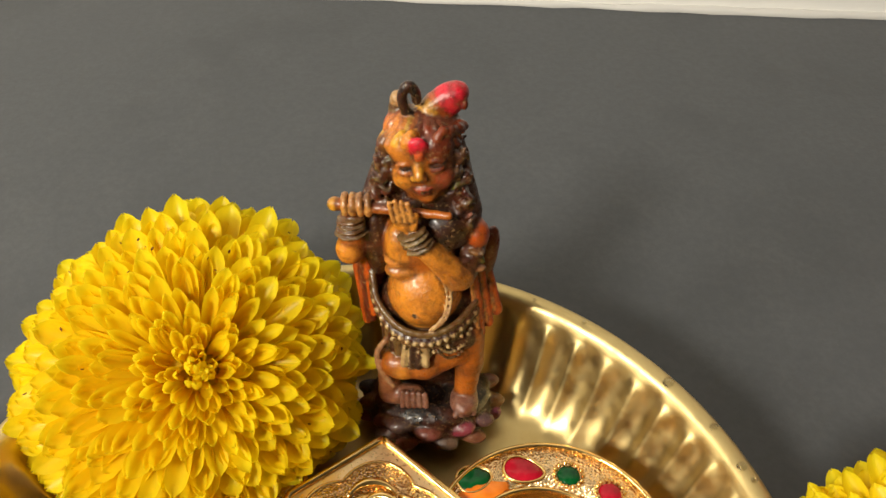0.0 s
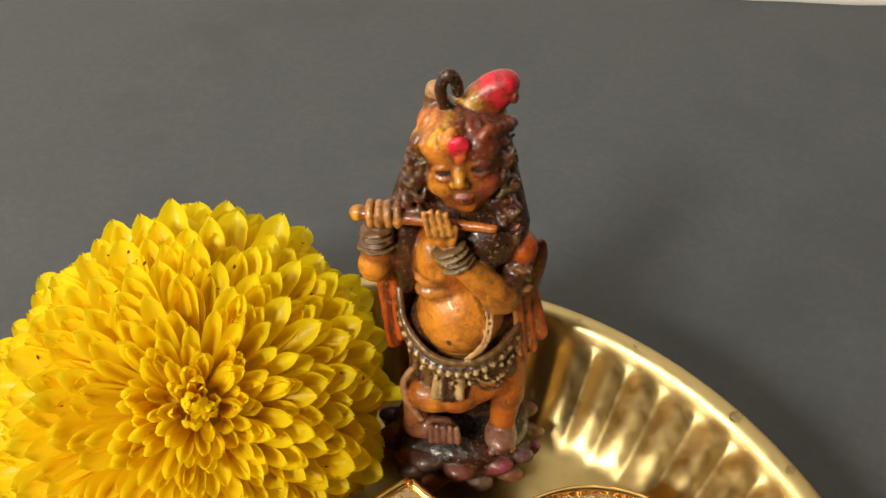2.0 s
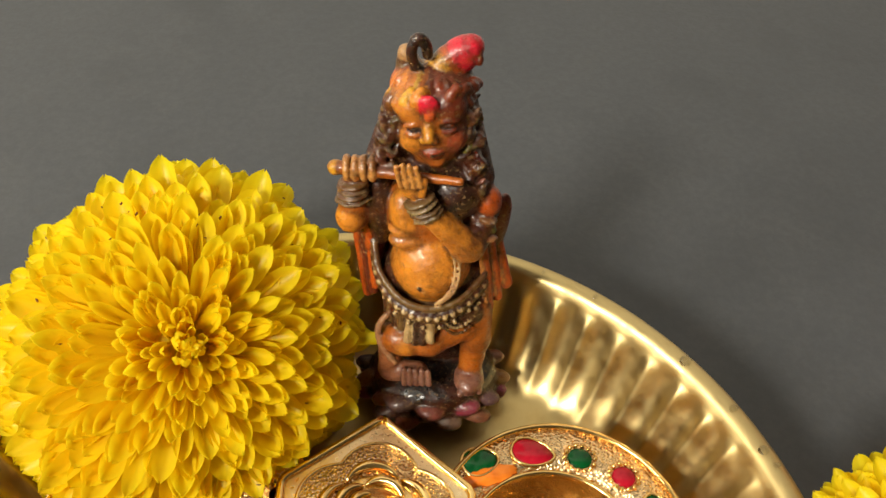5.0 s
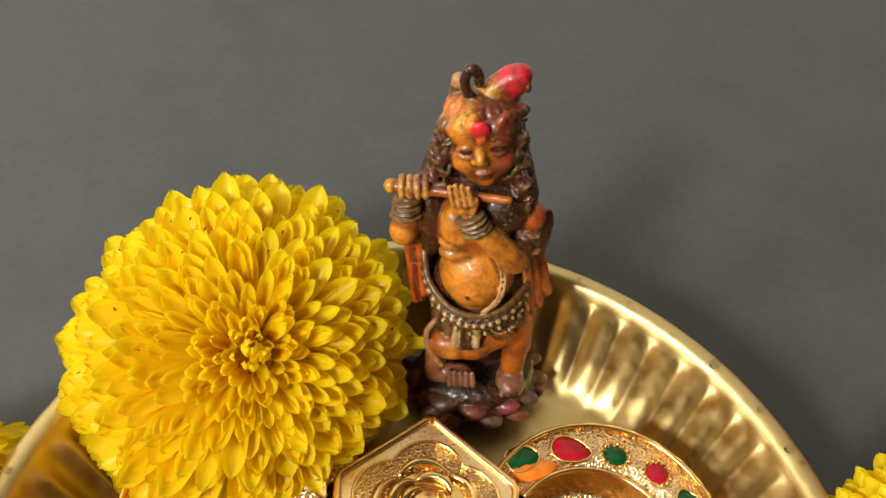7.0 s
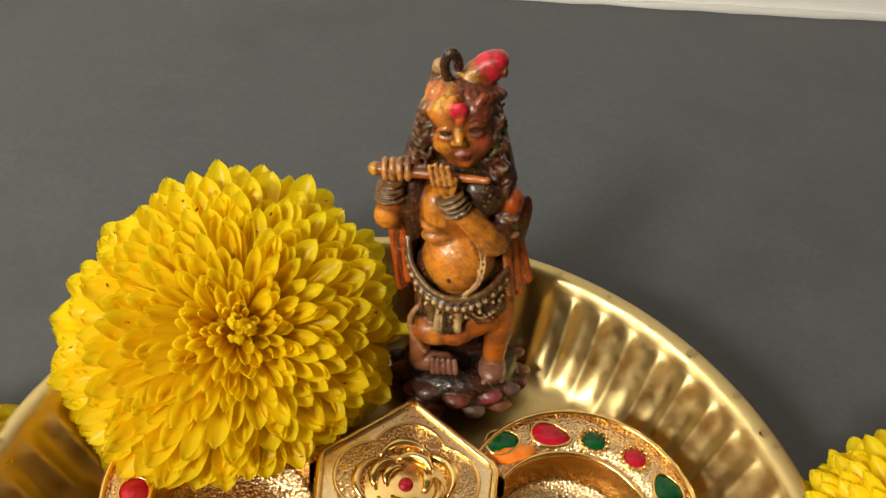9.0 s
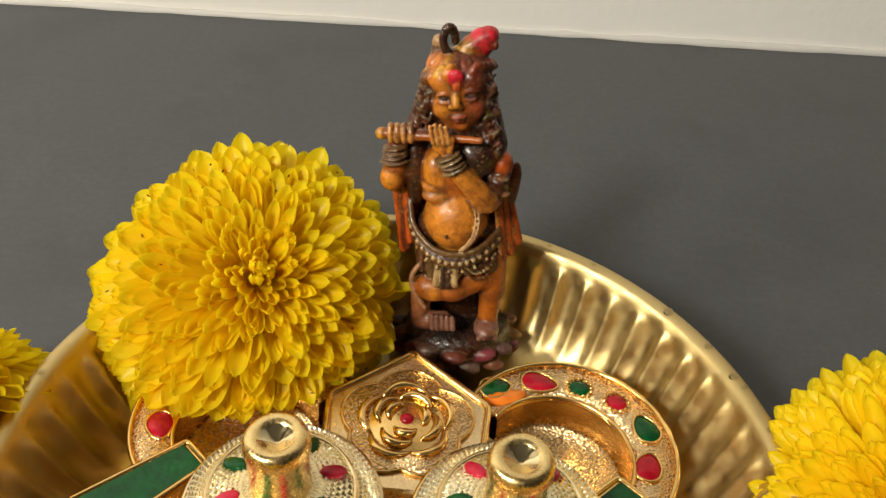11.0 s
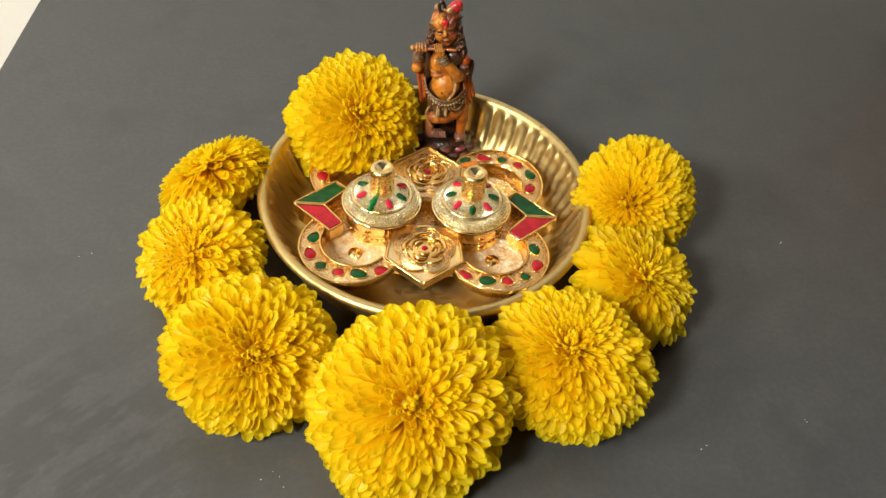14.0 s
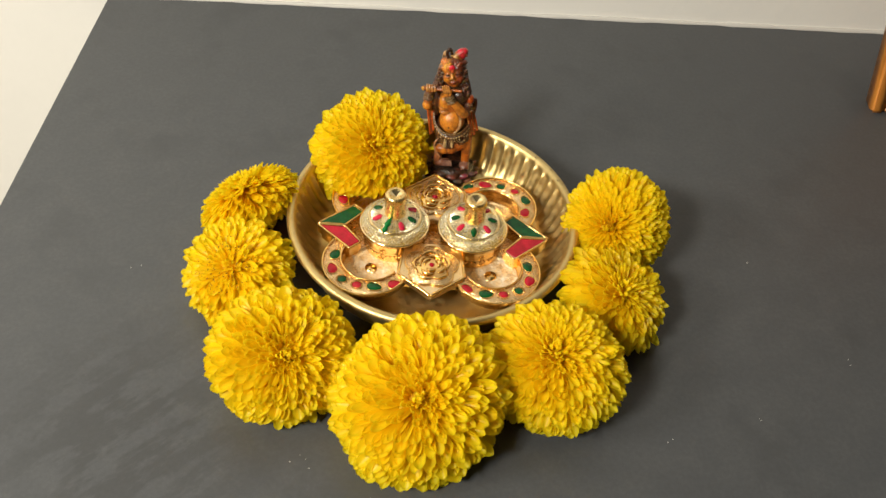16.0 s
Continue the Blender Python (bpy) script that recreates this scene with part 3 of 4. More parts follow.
# ---- chrysanthemums ----
def petal_mesh(name, width, neck, cup, bend, mat, point=0.0, curl=0.0, nv=4):
    """A spoon-shaped petal one unit long: narrow at its foot, scooped, with a rounded or slightly pointed tip."""
    bm = bmesh.new()
    rows = []
    for u in (0.0, 0.3, 0.55, 0.72, 0.85, 0.93, 0.98, 1.0):
        shape = neck + (1 - neck) * math.sin(min(1.0, u / 0.72) * math.pi / 2) ** 1.5
        if u > 0.74:
            shape *= max(0.0, 1 - ((u - 0.74) / 0.265) ** 2.3) ** (0.5 + point)
        lift = cup * 0.9 * max(0.0, (u - 0.78) / 0.22) ** 2  # the scoop closes at the tip
        row = []
        for j in range(nv + 1):
            s = j / nv * 2 - 1
            edge = cup * (s * s) * min(1.0, shape * 1.2) * (1 - 0.45 * max(0.0, u - 0.8) / 0.2)
            row.append(bm.verts.new((s * width * shape, u - 0.015 * math.cos(7 * s) * (u > 0.9), edge + lift * curl - bend * u * u + 0.012 * math.cos(9 * s + 3 * u) * u)))
        rows.append(row)
    for a, b in zip(rows, rows[1:]):
        for j in range(nv):
            bm.faces.new((a[j], a[j + 1], b[j + 1], b[j]))
    return finish(bm, name, mat)


PETALS = {}
for key, mat in (("plain", PETAL), ("deep", PETAL_DEEP)):
    PETALS[key] = {
        "outer": [petal_mesh("petal", 0.185, 0.34, 0.11, 0.12, mat, 0.0, 0.5), petal_mesh("petal", 0.170, 0.36, 0.13, 0.04, mat, 0.1, 0.8), petal_mesh("petal", 0.190, 0.34, 0.09, 0.20, mat, 0.0, 0.4)],
        "mid": [petal_mesh("petal", 0.180, 0.36, 0.14, 0.05, mat, 0.0, 0.9), petal_mesh("petal", 0.165, 0.40, 0.15, 0.00, mat, 0.05, 1.2), petal_mesh("petal", 0.185, 0.36, 0.12, 0.10, mat, 0.0, 0.7)],
        "bud": [petal_mesh("petal", 0.11, 0.6, 0.12, -0.18, mat, 0.0, 1.2), petal_mesh("petal", 0.09, 0.6, 0.10, -0.08, mat, 0.0, 0.8), petal_mesh("petal", 0.10, 0.7, 0.11, -0.28, mat, 0.0, 1.2)],
        "heart": [petal_mesh("petal", 0.135, 0.46, 0.12, -0.02, mat, 0.0, 1.0), petal_mesh("petal", 0.125, 0.46, 0.13, -0.08, mat, 0.0, 1.4), petal_mesh("petal", 0.140, 0.46, 0.10, 0.03, mat, 0.0, 0.8)],
    }


def chrysanthemum(seed, centre, normal, R, high, label, floor_at, kind="plain", count=290, back=112, ragged=0.045, hollow=0.0, fine=1.0, group=""):
    """A double bloom: petals in a spiral over a dome round its axis, from the curled heart to the hanging outer ones."""
    rng = random.Random(seed)
    ob = thing("chrysanthemum", label, "flower", centre, group)
    axis = Vector(normal).normalized()
    side = axis.orthogonal().normalized()
    other = axis.cross(side)
    c = Vector(centre)
    bm = bmesh.new()
    bmesh.ops.create_icosphere(bm, subdivisions=2, radius=0.64 * R)
    bmesh.ops.scale(bm, vec=(1, 1, high * 1.32), verts=bm.verts)
    core = part("receptacle", bm, PETAL_DEEP, ob)
    core.matrix_basis = axis.to_track_quat("Z", "Y").to_matrix().to_4x4()
    top_cos, low_cos = 1.0, math.cos(radians(back))
    florets = []
    whole = int(count * 1.85)
    for i in range(whole):
        f = (i + 0.5) / whole
        # a closer spiral near the heart
        th = math.acos(top_cos + (low_cos - top_cos) * f ** 1.35) + rng.uniform(-0.035, 0.035)
        th = max(0.04, th)
        phi = i * 2.399963 + rng.uniform(-0.2, 0.2)
        rho = side * math.cos(phi) + other * math.sin(phi)
        out = 1.0 + rng.uniform(-ragged, ragged) - hollow * math.exp(-(th / 0.25) ** 2)
        out *= 1.0 + 0.04 * math.sin(2 * phi + seed) * math.sin(th)
        tip = c + (rho * math.sin(th) + axis * (high * math.cos(th))) * R * out
        t0 = max(0.0, th - 0.44 * min(1.0, th / 0.7))
        base = c + (rho * math.sin(t0) + axis * (high * math.cos(t0))) * R * (0.64 + 0.06 * math.exp(-(th / 0.5) ** 2))
        low = floor_at(tip.x, tip.y) + 0.0006
        if tip.z < low:
            tip.z = low + rng.uniform(0.0, 0.0015)
            base.z = max(base.z, tip.z + 0.002)
        y = (tip - base)
        length = y.length
        y.normalize()
        inward = axis * math.sin(th) - rho * math.cos(th)
        z = (inward - y * inward.dot(y)).normalized()
        x = y.cross(z)
        style = "bud" if th < 0.17 else "heart" if th < 0.55 else "mid" if th < 1.05 else "outer"
        mesh = PETALS[kind][style][rng.randrange(3)]
        wide = R * fine * 0.84 * (0.36 + 0.19 * min(1.0, th / 1.1)) * (0.85 + 0.15 * min(1.0, th / 0.7)) * rng.uniform(0.86, 1.14)
        m = Matrix((x, y, z)).transposed().to_4x4() @ Matrix.Rotation(rng.gauss(0, 0.15), 4, "Y") @ Matrix.Rotation(rng.gauss(0, 0.07), 4, "X") @ Matrix.Rotation(rng.gauss(0, 0.07), 4, "Z")
        m = Matrix.Translation(base - c) @ m @ Matrix.Diagonal((wide, length, wide, 1))
        if whole - i > 300:
            florets.append((mesh, m))
            continue
        p = new("petal", mesh)
        p.parent = ob
        p.matrix_basis = m
    if florets:
        # the small curled florets of the heart, too many to part
        verts, faces, along = [], [], []
        for mesh, m in florets:
            n0 = len(verts)
            verts += [m @ v.co for v in mesh.vertices]
            along += [v.co.y for v in mesh.vertices]
            faces += [[n0 + k for k in q.vertices] for q in mesh.polygons]
        me = bpy.data.meshes.new("floret_cluster")
        me.from_pydata([tuple(v) for v in verts], [], faces)
        me.materials.append(HEART)
        me.attributes.new("along", "FLOAT", "POINT").data.foreach_set("value", along)
        for q in me.polygons:
            q.use_smooth = True
        heart = new("floret_cluster", me)
        heart.parent = ob
        tagged(heart, kind="stuff")
    return ob


def brown_flecks(flower, normal, R, high, count, label, inner=0.22, outer=0.62):
    """Withered brown tips in a ring round the heart of a bloom."""
    rng = random.Random(31)
    axis = Vector(normal).normalized()
    side = axis.orthogonal().normalized()
    other = axis.cross(side)
    bm = bmesh.new()
    for i in range(count):
        th, phi = rng.uniform(inner, outer), rng.uniform(0, 2 * math.pi)
        p = (side * math.cos(phi) + other * math.sin(phi)) * math.sin(th) + axis * high * math.cos(th)
        m = Matrix.Translation(p * R * rng.uniform(0.90, 1.02)) @ pose(0, 0, 0, rng.uniform(0, 180), rng.uniform(0, 180), 0) @ Matrix.Diagonal((1.0, 2.0, 0.5, 1))
        bmesh.ops.create_icosphere(bm, subdivisions=1, radius=0.00023, matrix=m)
    tagged(part("withered_fringe", bm, BROWN, flower, label), kind="stuff")


BROWN = plaster("withered_brown", (0.16, 0.06, 0.012), 0.8)


def slab_floor(x, y):
    return 0.0


def tray_floor(x, y):
    ax, ay = abs(x), abs(y)
    on_lobe = math.hypot(ax - LOBE[0], ay - LOBE[1]) < LOBE_R or (ax < 0.017 and ay < 0.044)
    if on_lobe:
        return TOP + 0.001
    r = math.hypot(x - PLATE[0], y - PLATE[1])
    return 0.007 if r < 0.060 else 0.007 + (r - 0.060) / 0.010 * 0.020 if r < 0.070 else 0.030


# fresh yellow blooms laid round the plate on the slab, and one inside the plate
def facing(view, right=0.0, up=0.0):
    """A bloom's axis: towards view, turned a little to the side or up."""
    v = Vector(view).normalized()
    r = Vector((0, 0, 1)).cross(v).normalized()
    u = v.cross(r)
    return v + r * right + u * up


RING = "blooms laid round the plate"
full = chrysanthemum(1, (-0.0368, 0.0530, 0.0255), facing((0.13, -0.66, 0.75), 0.12, 0.10), 0.0330, 0.84, "full yellow chrysanthemum leaning on the tray inside the plate", tray_floor, count=460, back=118, fine=0.88)


brown_flecks(full, facing((0.13, -0.66, 0.75), 0.12, 0.10), 0.0330, 0.84, 46, "a few brown withered petal tips", 0.6, 1.45)


def loose_petal(flower, foot, tip, wide, kind="deep"):
    """A long petal that stands out of its bloom."""
    p = new("petal", PETALS[kind]["outer"][1])
    p.parent = flower
    reach = Vector(tip) - Vector(foot)
    p.matrix_basis = Matrix.Translation(Vector(foot) - flower.location) @ look((0, 0, 0), reach).to_3x3().to_4x4() @ pose(0, 0, 0, -90, 0, 0) @ Matrix.Diagonal((wide, reach.length, wide, 1))


loose_petal(full, (-0.0150, 0.0530, 0.0290), (0.0020, 0.0543, 0.0305), 0.0085, "plain")
chrysanthemum(2, (-0.0024, -0.1022, 0.0215), facing((-0.015, -0.53, 0.84)), 0.0385, 0.74, "large full yellow chrysanthemum lying on the slab", slab_floor, count=430, fine=0.9, group=RING)
chrysanthemum(3, (-0.0648, -0.0825, 0.0205), facing((0.15, -0.56, 0.81), 0.08), 0.0325, 0.74, "full yellow chrysanthemum on the slab with a loose heart", slab_floor, "deep", 400, fine=0.92, group=RING)
chrysanthemum(4, (0.0572, -0.0797, 0.0205), facing((-0.17, -0.57, 0.80), -0.04, 0.50), 0.0324, 0.76, "full yellow chrysanthemum on the slab with a dense heart", slab_floor, count=500, fine=0.82, group=RING)
worn = chrysanthemum(5, (-0.0930, -0.0345, 0.0185), facing((0.17, -0.52, 0.83), -0.42, 0.35), 0.0278, 0.62, "worn yellow chrysanthemum with a flat brown-flecked heart on the slab", slab_floor, "deep", 380, fine=0.82, ragged=0.08, hollow=0.1, group=RING)
brown_flecks(worn, facing((0.17, -0.52, 0.83), -0.42, 0.35), 0.0278, 0.62, 170, "brown withered flecks round the heart")
for foot, tip, wide in (((-0.079, -0.026, 0.024), (-0.0690, -0.0200, 0.028), 0.017), ((-0.078, -0.029, 0.023), (-0.0665, -0.0262, 0.025), 0.018), ((-0.078, -0.033, 0.022), (-0.0660, -0.0325, 0.021), 0.019),
                        ((-0.079, -0.037, 0.022), (-0.0680, -0.0395, 0.019), 0.018), ((-0.079, -0.032, 0.026), (-0.0690, -0.0305, 0.028), 0.016), ((-0.080, -0.040, 0.022), (-0.0705, -0.0460, 0.018), 0.017)):
    loose_petal(worn, foot, tip, wide)
chrysanthemum(6, (-0.0950, 0.0150, 0.0165), (-0.50, 0.52, 0.70), 0.0292, 0.60, "yellow chrysanthemum turned on its side against the plate", slab_floor, "deep", 430, back=142, fine=0.82, group=RING)
chrysanthemum(7, (0.0950, 0.0130, 0.0235), facing((-0.2, -0.58, 0.78), -0.12, -0.30), 0.0288, 0.94, "dense rounded yellow chrysanthemum beside the plate on the slab", slab_floor, "deep", 540, ragged=0.03, fine=0.72, group=RING)
tilted = chrysanthemum(8, (0.0890, -0.0370, 0.0200), facing((-0.2, -0.55, 0.8), 0.52, 0.68), 0.0272, 0.62, "yellow chrysanthemum tilted outwards with long loose petals", slab_floor, "deep", 350, back=135, ragged=0.11, group=RING)
loose_petal(tilted, (0.0800, -0.0318, 0.0250), (0.0616, -0.0304, 0.0300), 0.016)
loose_petal(tilted, (0.0795, -0.0340, 0.0230), (0.0637, -0.0325, 0.0260), 0.016)
loose_petal(tilted, (0.0800, -0.0275, 0.0270), (0.0692, -0.0151, 0.0320), 0.018)
loose_petal(tilted, (0.0820, -0.0270, 0.0270), (0.0740, -0.0150, 0.0320), 0.018)
loose_petal(tilted, (0.0980, -0.0445, 0.0140), (0.1139, -0.0490, 0.0025), 0.020)
loose_petal(tilted, (0.0960, -0.0455, 0.0130), (0.1085, -0.0520, 0.0030), 0.018)


# ---- the standing figurine: one sculpted mesh ----
class Clay:
    """Blends rounded forms, each with its paint, in a block of small cells (millimetres), and draws the skin round them."""

    def __init__(self, low, high, step):
        self.low, self.step = np.array(low, float), step
        n = [int((b - a) / step) + 1 for a, b in zip(low, high)]
        self.d = np.full(n, 9.0, np.float32)
        self.c = np.zeros((*n, 3), np.float32)
        self.outline_shade = 0.75

    def window(self, low, high):
        a = np.maximum(0, np.floor((np.array(low) - self.low) / self.step).astype(int))
        b = np.minimum(self.d.shape, np.ceil((np.array(high) - self.low) / self.step).astype(int) + 1)
        s = tuple(slice(i, j) for i, j in zip(a, b))
        axes = [self.low[k] + self.step * np.arange(a[k], b[k]) for k in range(3)]
        return s, np.meshgrid(*axes, indexing="ij")

    def blend(self, s, d, colour, k, cut=False):
        old = self.d[s]
        if cut:
            h = np.clip(0.5 - 0.5 * (old + d) / k, 0, 1)
            self.d[s] = old * (1 - h) - d * h + k * h * (1 - h)
        else:
            h = np.clip(0.5 + 0.5 * (old - d) / k, 0, 1)
            self.d[s] = old * (1 - h) + d * h - k * h * (1 - h)
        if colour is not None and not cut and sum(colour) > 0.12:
            # dark line painted round each pale form: crease shade and antique glaze together
            line = (np.exp(-(np.maximum(d, 0) / 0.5) ** 2) * self.outline_shade * (d > -0.1))[..., None]
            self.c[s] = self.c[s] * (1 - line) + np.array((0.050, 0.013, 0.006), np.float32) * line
        if colour is not None:
            hh = np.clip((h - 0.35) / 0.3, 0, 1)[..., None]
            self.c[s] = self.c[s] * (1 - hh) + np.array(colour, np.float32) * hh

    def egg(self, p, r, colour, k=0.5, tilt=0.0, cut=False):
        """An ellipsoid; tilt: degrees about the front axis."""
        big = max(r) + 2.5
        s, (x, y, z) = self.window(np.array(p) - big, np.array(p) + big)
        x, y, z = x - p[0], y - p[1], z - p[2]
        a = radians(tilt)
        x, z = x * math.cos(a) + z * math.sin(a), -x * math.sin(a) + z * math.cos(a)
        q = np.sqrt((x / r[0]) ** 2 + (y / r[1]) ** 2 + (z / r[2]) ** 2)
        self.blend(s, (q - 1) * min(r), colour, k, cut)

    def rod(self, a, b, r0, r1, colour, k=0.5):
        a, b = np.array(a, float), np.array(b, float)
        big = max(r0, r1) + 2.5
        s, (x, y, z) = self.window(np.minimum(a, b) - big, np.maximum(a, b) + big)
        d = b - a
        t = np.clip(((x - a[0]) * d[0] + (y - a[1]) * d[1] + (z - a[2]) * d[2]) / d.dot(d), 0, 1)
        dist = np.sqrt((x - a[0] - d[0] * t) ** 2 + (y - a[1] - d[1] * t) ** 2 + (z - a[2] - d[2] * t) ** 2)
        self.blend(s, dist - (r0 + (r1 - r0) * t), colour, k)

    def cord(self, points, r, colour, k=0.4, n=10):
        pts, kept = spline(points, n), self.outline_shade
        self.outline_shade = 0.0
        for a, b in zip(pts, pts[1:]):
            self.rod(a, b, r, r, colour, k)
        self.outline_shade = kept

    def skin(self):
        grid = np.meshgrid(*[np.arange(n) * self.step for n in self.d.shape], indexing="ij", sparse=True)
        x, y, z = grid
        self.d = self.d + (0.025 * (np.sin(1.9 * x + 0.8 * z) * np.sin(1.6 * y + 1.1 * x) + np.sin(2.7 * z + 1.3 * y) * np.sin(2.3 * x - 0.9 * z))).astype(np.float32)
        d = self.d
        inside = d < 0
        corners = [(i, j, k) for i in (0, 1) for j in (0, 1) for k in (0, 1)]
        n = [m - 1 for m in d.shape]
        count = sum(inside[i:i + n[0], j:j + n[1], k:k + n[2]].astype(np.int8) for i, j, k in corners)
        cells = np.argwhere((count > 0) & (count < 8))
        index = np.full(n, -1)
        index[tuple(cells.T)] = np.arange(len(cells))
        total, hits = np.zeros((len(cells), 3)), np.zeros(len(cells))
        value = {c: d[tuple((cells + c).T)] for c in corners}
        for c in corners:
            for axis in range(3):
                if c[axis]:
                    continue
                e = list(c)
                e[axis] = 1
                a, b = value[c], value[tuple(e)]
                cross = (a < 0) != (b < 0)
                t = np.where(cross, a / np.where(cross, a - b, 1), 0)
                p = np.tile(np.array(c, float), (len(cells), 1))
                p[:, axis] += t
                total[cross] += p[cross]
                hits += cross
        verts = self.low + (cells + total / hits[:, None]) * self.step
        faces = []
        for axis in range(3):
            u, v = (axis + 1) % 3, (axis + 2) % 3
            shift = [0, 0, 0]
            shift[axis] = 1
            a = inside[:d.shape[0] - shift[0], :d.shape[1] - shift[1], :d.shape[2] - shift[2]]
            b = inside[shift[0]:, shift[1]:, shift[2]:]
            e = np.argwhere(a != b)
            e = e[(e[:, u] > 0) & (e[:, v] > 0) & (e[:, u] < n[u]) & (e[:, v] < n[v])]
            flip = a[tuple(e.T)]
            quad = []
            for du, dv in ((1, 1), (0, 1), (0, 0), (1, 0)):
                q = e.copy()
                q[:, u] -= du
                q[:, v] -= dv
                quad.append(index[tuple(q.T)])
            quad = np.stack(quad, 1)
            quad[~flip] = quad[~flip][:, ::-1]
            faces.append(quad)
        # antique wash and crease shade, both painted into the hollows of the carving
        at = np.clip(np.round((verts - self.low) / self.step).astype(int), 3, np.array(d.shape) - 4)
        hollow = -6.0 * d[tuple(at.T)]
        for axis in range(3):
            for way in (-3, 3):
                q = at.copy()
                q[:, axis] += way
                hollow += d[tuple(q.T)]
        wash_shade = (np.clip(-hollow / (9 * self.step ** 2) * 0.55 - 0.12, 0, 1) * 0.7)[:, None]
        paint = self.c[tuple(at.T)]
        paint = paint * (1 - wash_shade) + np.array((0.030, 0.009, 0.005)) * wash_shade
        return verts, np.concatenate(faces), paint


def figurine():
    tan, honey, rust = (0.40, 0.105, 0.010), (0.60, 0.215, 0.022), (0.46, 0.075, 0.007)
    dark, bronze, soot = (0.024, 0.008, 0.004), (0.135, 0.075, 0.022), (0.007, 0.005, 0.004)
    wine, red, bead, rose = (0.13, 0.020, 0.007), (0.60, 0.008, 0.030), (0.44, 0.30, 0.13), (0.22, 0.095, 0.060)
    shaded_red, gold = (0.26, 0.044, 0.014), (0.66, 0.32, 0.028)
    clay = Clay((-19, -17, -1.2), (20, 12.5, 85), 0.30)
    rng = random.Random(12)
    # rough lotus foot, black on top, with worn pinkish petals round its lower edge
    clay.egg((2.0, -0.4, 5.0), (13.2, 10.4, 5.6), soot)
    clay.egg((2.2, -0.6, 8.6), (12.2, 9.6, 3.6), soot, 1.2)
    for ring, (count, z, rx, ry, size) in enumerate(((13, 7.2, 13.0, 10.2, 1.0), (12, 3.2, 12.6, 10.2, 1.05))):
        for i in range(count):
            a = 2 * math.pi * (i + 0.5 * ring) / count + rng.uniform(-0.12, 0.12)
            shade = tuple(v * rng.uniform(0.2, 1.1) for v in rose)
            clay.egg((2.0 + rx * math.cos(a), -0.4 + ry * math.sin(a), z + rng.uniform(-0.9, 0.9)), (2.7 * size, 1.7 * size, 1.5 * size), shade, 0.5, rng.uniform(-35, 35))
    for i in range(46):
        a, r = rng.uniform(0, 2 * math.pi), rng.uniform(0.3, 1.0)
        clay.egg((2.0 + 11.5 * r * math.cos(a), -0.6 + 9.2 * r * math.sin(a), 11.6 - 2.6 * r ** 2), (rng.uniform(0.6, 1.4), rng.uniform(0.6, 1.2), rng.uniform(0.4, 0.8)), tuple(v * rng.uniform(0.3, 1.2) for v in (0.05, 0.035, 0.022)), 0.3)
    # cloth behind the legs, with the shade there put into its dark colour
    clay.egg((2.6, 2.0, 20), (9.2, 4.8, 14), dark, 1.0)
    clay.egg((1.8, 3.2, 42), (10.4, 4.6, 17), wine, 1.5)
    # the standing leg and its foot
    clay.rod((9.6, -4.6, 30), (10.0, -5.0, 22), 3.4, 2.9, tan)
    clay.rod((10.0, -5.0, 22), (9.4, -5.4, 14.6), 2.7, 2.2, tan, 0.8)
    clay.egg((9.2, -7.0, 13.0), (2.9, 4.0, 2.0), rose, 0.9)
    for i in range(4):
        clay.egg((7.6 + 1.2 * i, -10.4 + 0.25 * i, 12.4), (0.65, 0.9, 0.6), rose, 0.2)
    # the crossed leg: thigh, knee, shin down to the toes
    clay.rod((7.2, -5.4, 26.4), (1.6, -8.0, 24.6), 3.6, 3.3, tan, 0.9)
    clay.rod((1.6, -8.0, 24.6), (-4.0, -8.4, 24.6), 3.3, 2.8, tan, 0.9)
    clay.egg((-2.6, -8.6, 24.4), (3.2, 2.8, 2.9), honey, 0.9)
    clay.rod((-5.4, -6.6, 23.6), (-5.8, -6.2, 15.0), 2.4, 2.1, (0.36, 0.13, 0.05), 0.7)
    clay.rod((-5.6, -6.6, 14.2), (-0.4, -8.2, 15.6), 2.2, 2.0, (0.26, 0.10, 0.05), 0.8)
    for i in range(5):
        clay.rod((-2.9 + 1.12 * i, -9.4, 17.4 - 0.1 * i), (-2.8 + 1.15 * i, -10.3, 14.6), 0.52, 0.62, rose, 0.15)
    clay.cord([(-5.4, -7.2, 30.0), (-7.4, -8.2, 27.0), (-6.8, -9.4, 23.4), (-4.4, -10.6, 20.6)], 0.55, (0.40, 0.20, 0.09))
    # hips and skirt, with its folds gathered at the front
    clay.egg((2.0, -2.8, 31.6), (9.2, 7.0, 5.6), bronze, 0.8)
    clay.egg((7.0, -6.2, 30.8), (4.6, 3.4, 3.2), dark, 0.5, -14)
    for i in range(15):
        t = -1.2 + 2.5 * i / 14
        low = 28.8 + 1.2 * math.sin(2.1 * t) + 0.5 * abs(math.sin(4 * t))
        clay.rod((2.0 + 8.8 * math.sin(t), -3.0 - 6.9 * math.cos(t), 33.6), (2.1 + 8.6 * math.sin(t), -3.4 - 6.9 * math.cos(t), low), 0.55, 0.75, bronze if i % 2 else dark, 0.2)
    for i in range(4):
        clay.rod((-1.6 + 1.15 * i, -10.4, 32.4), (-2.0 + 1.35 * i, -11.4, 27.4 - 0.5 * (i in (1, 2))), 0.6, 0.8, bead if i in (0, 3) else dark, 0.2)
    # trunk: round belly, ribs, one side of the chest
    clay.egg((1.8, -3.9, 40.0), (6.9, 7.2, 7.4), honey, 0.8)
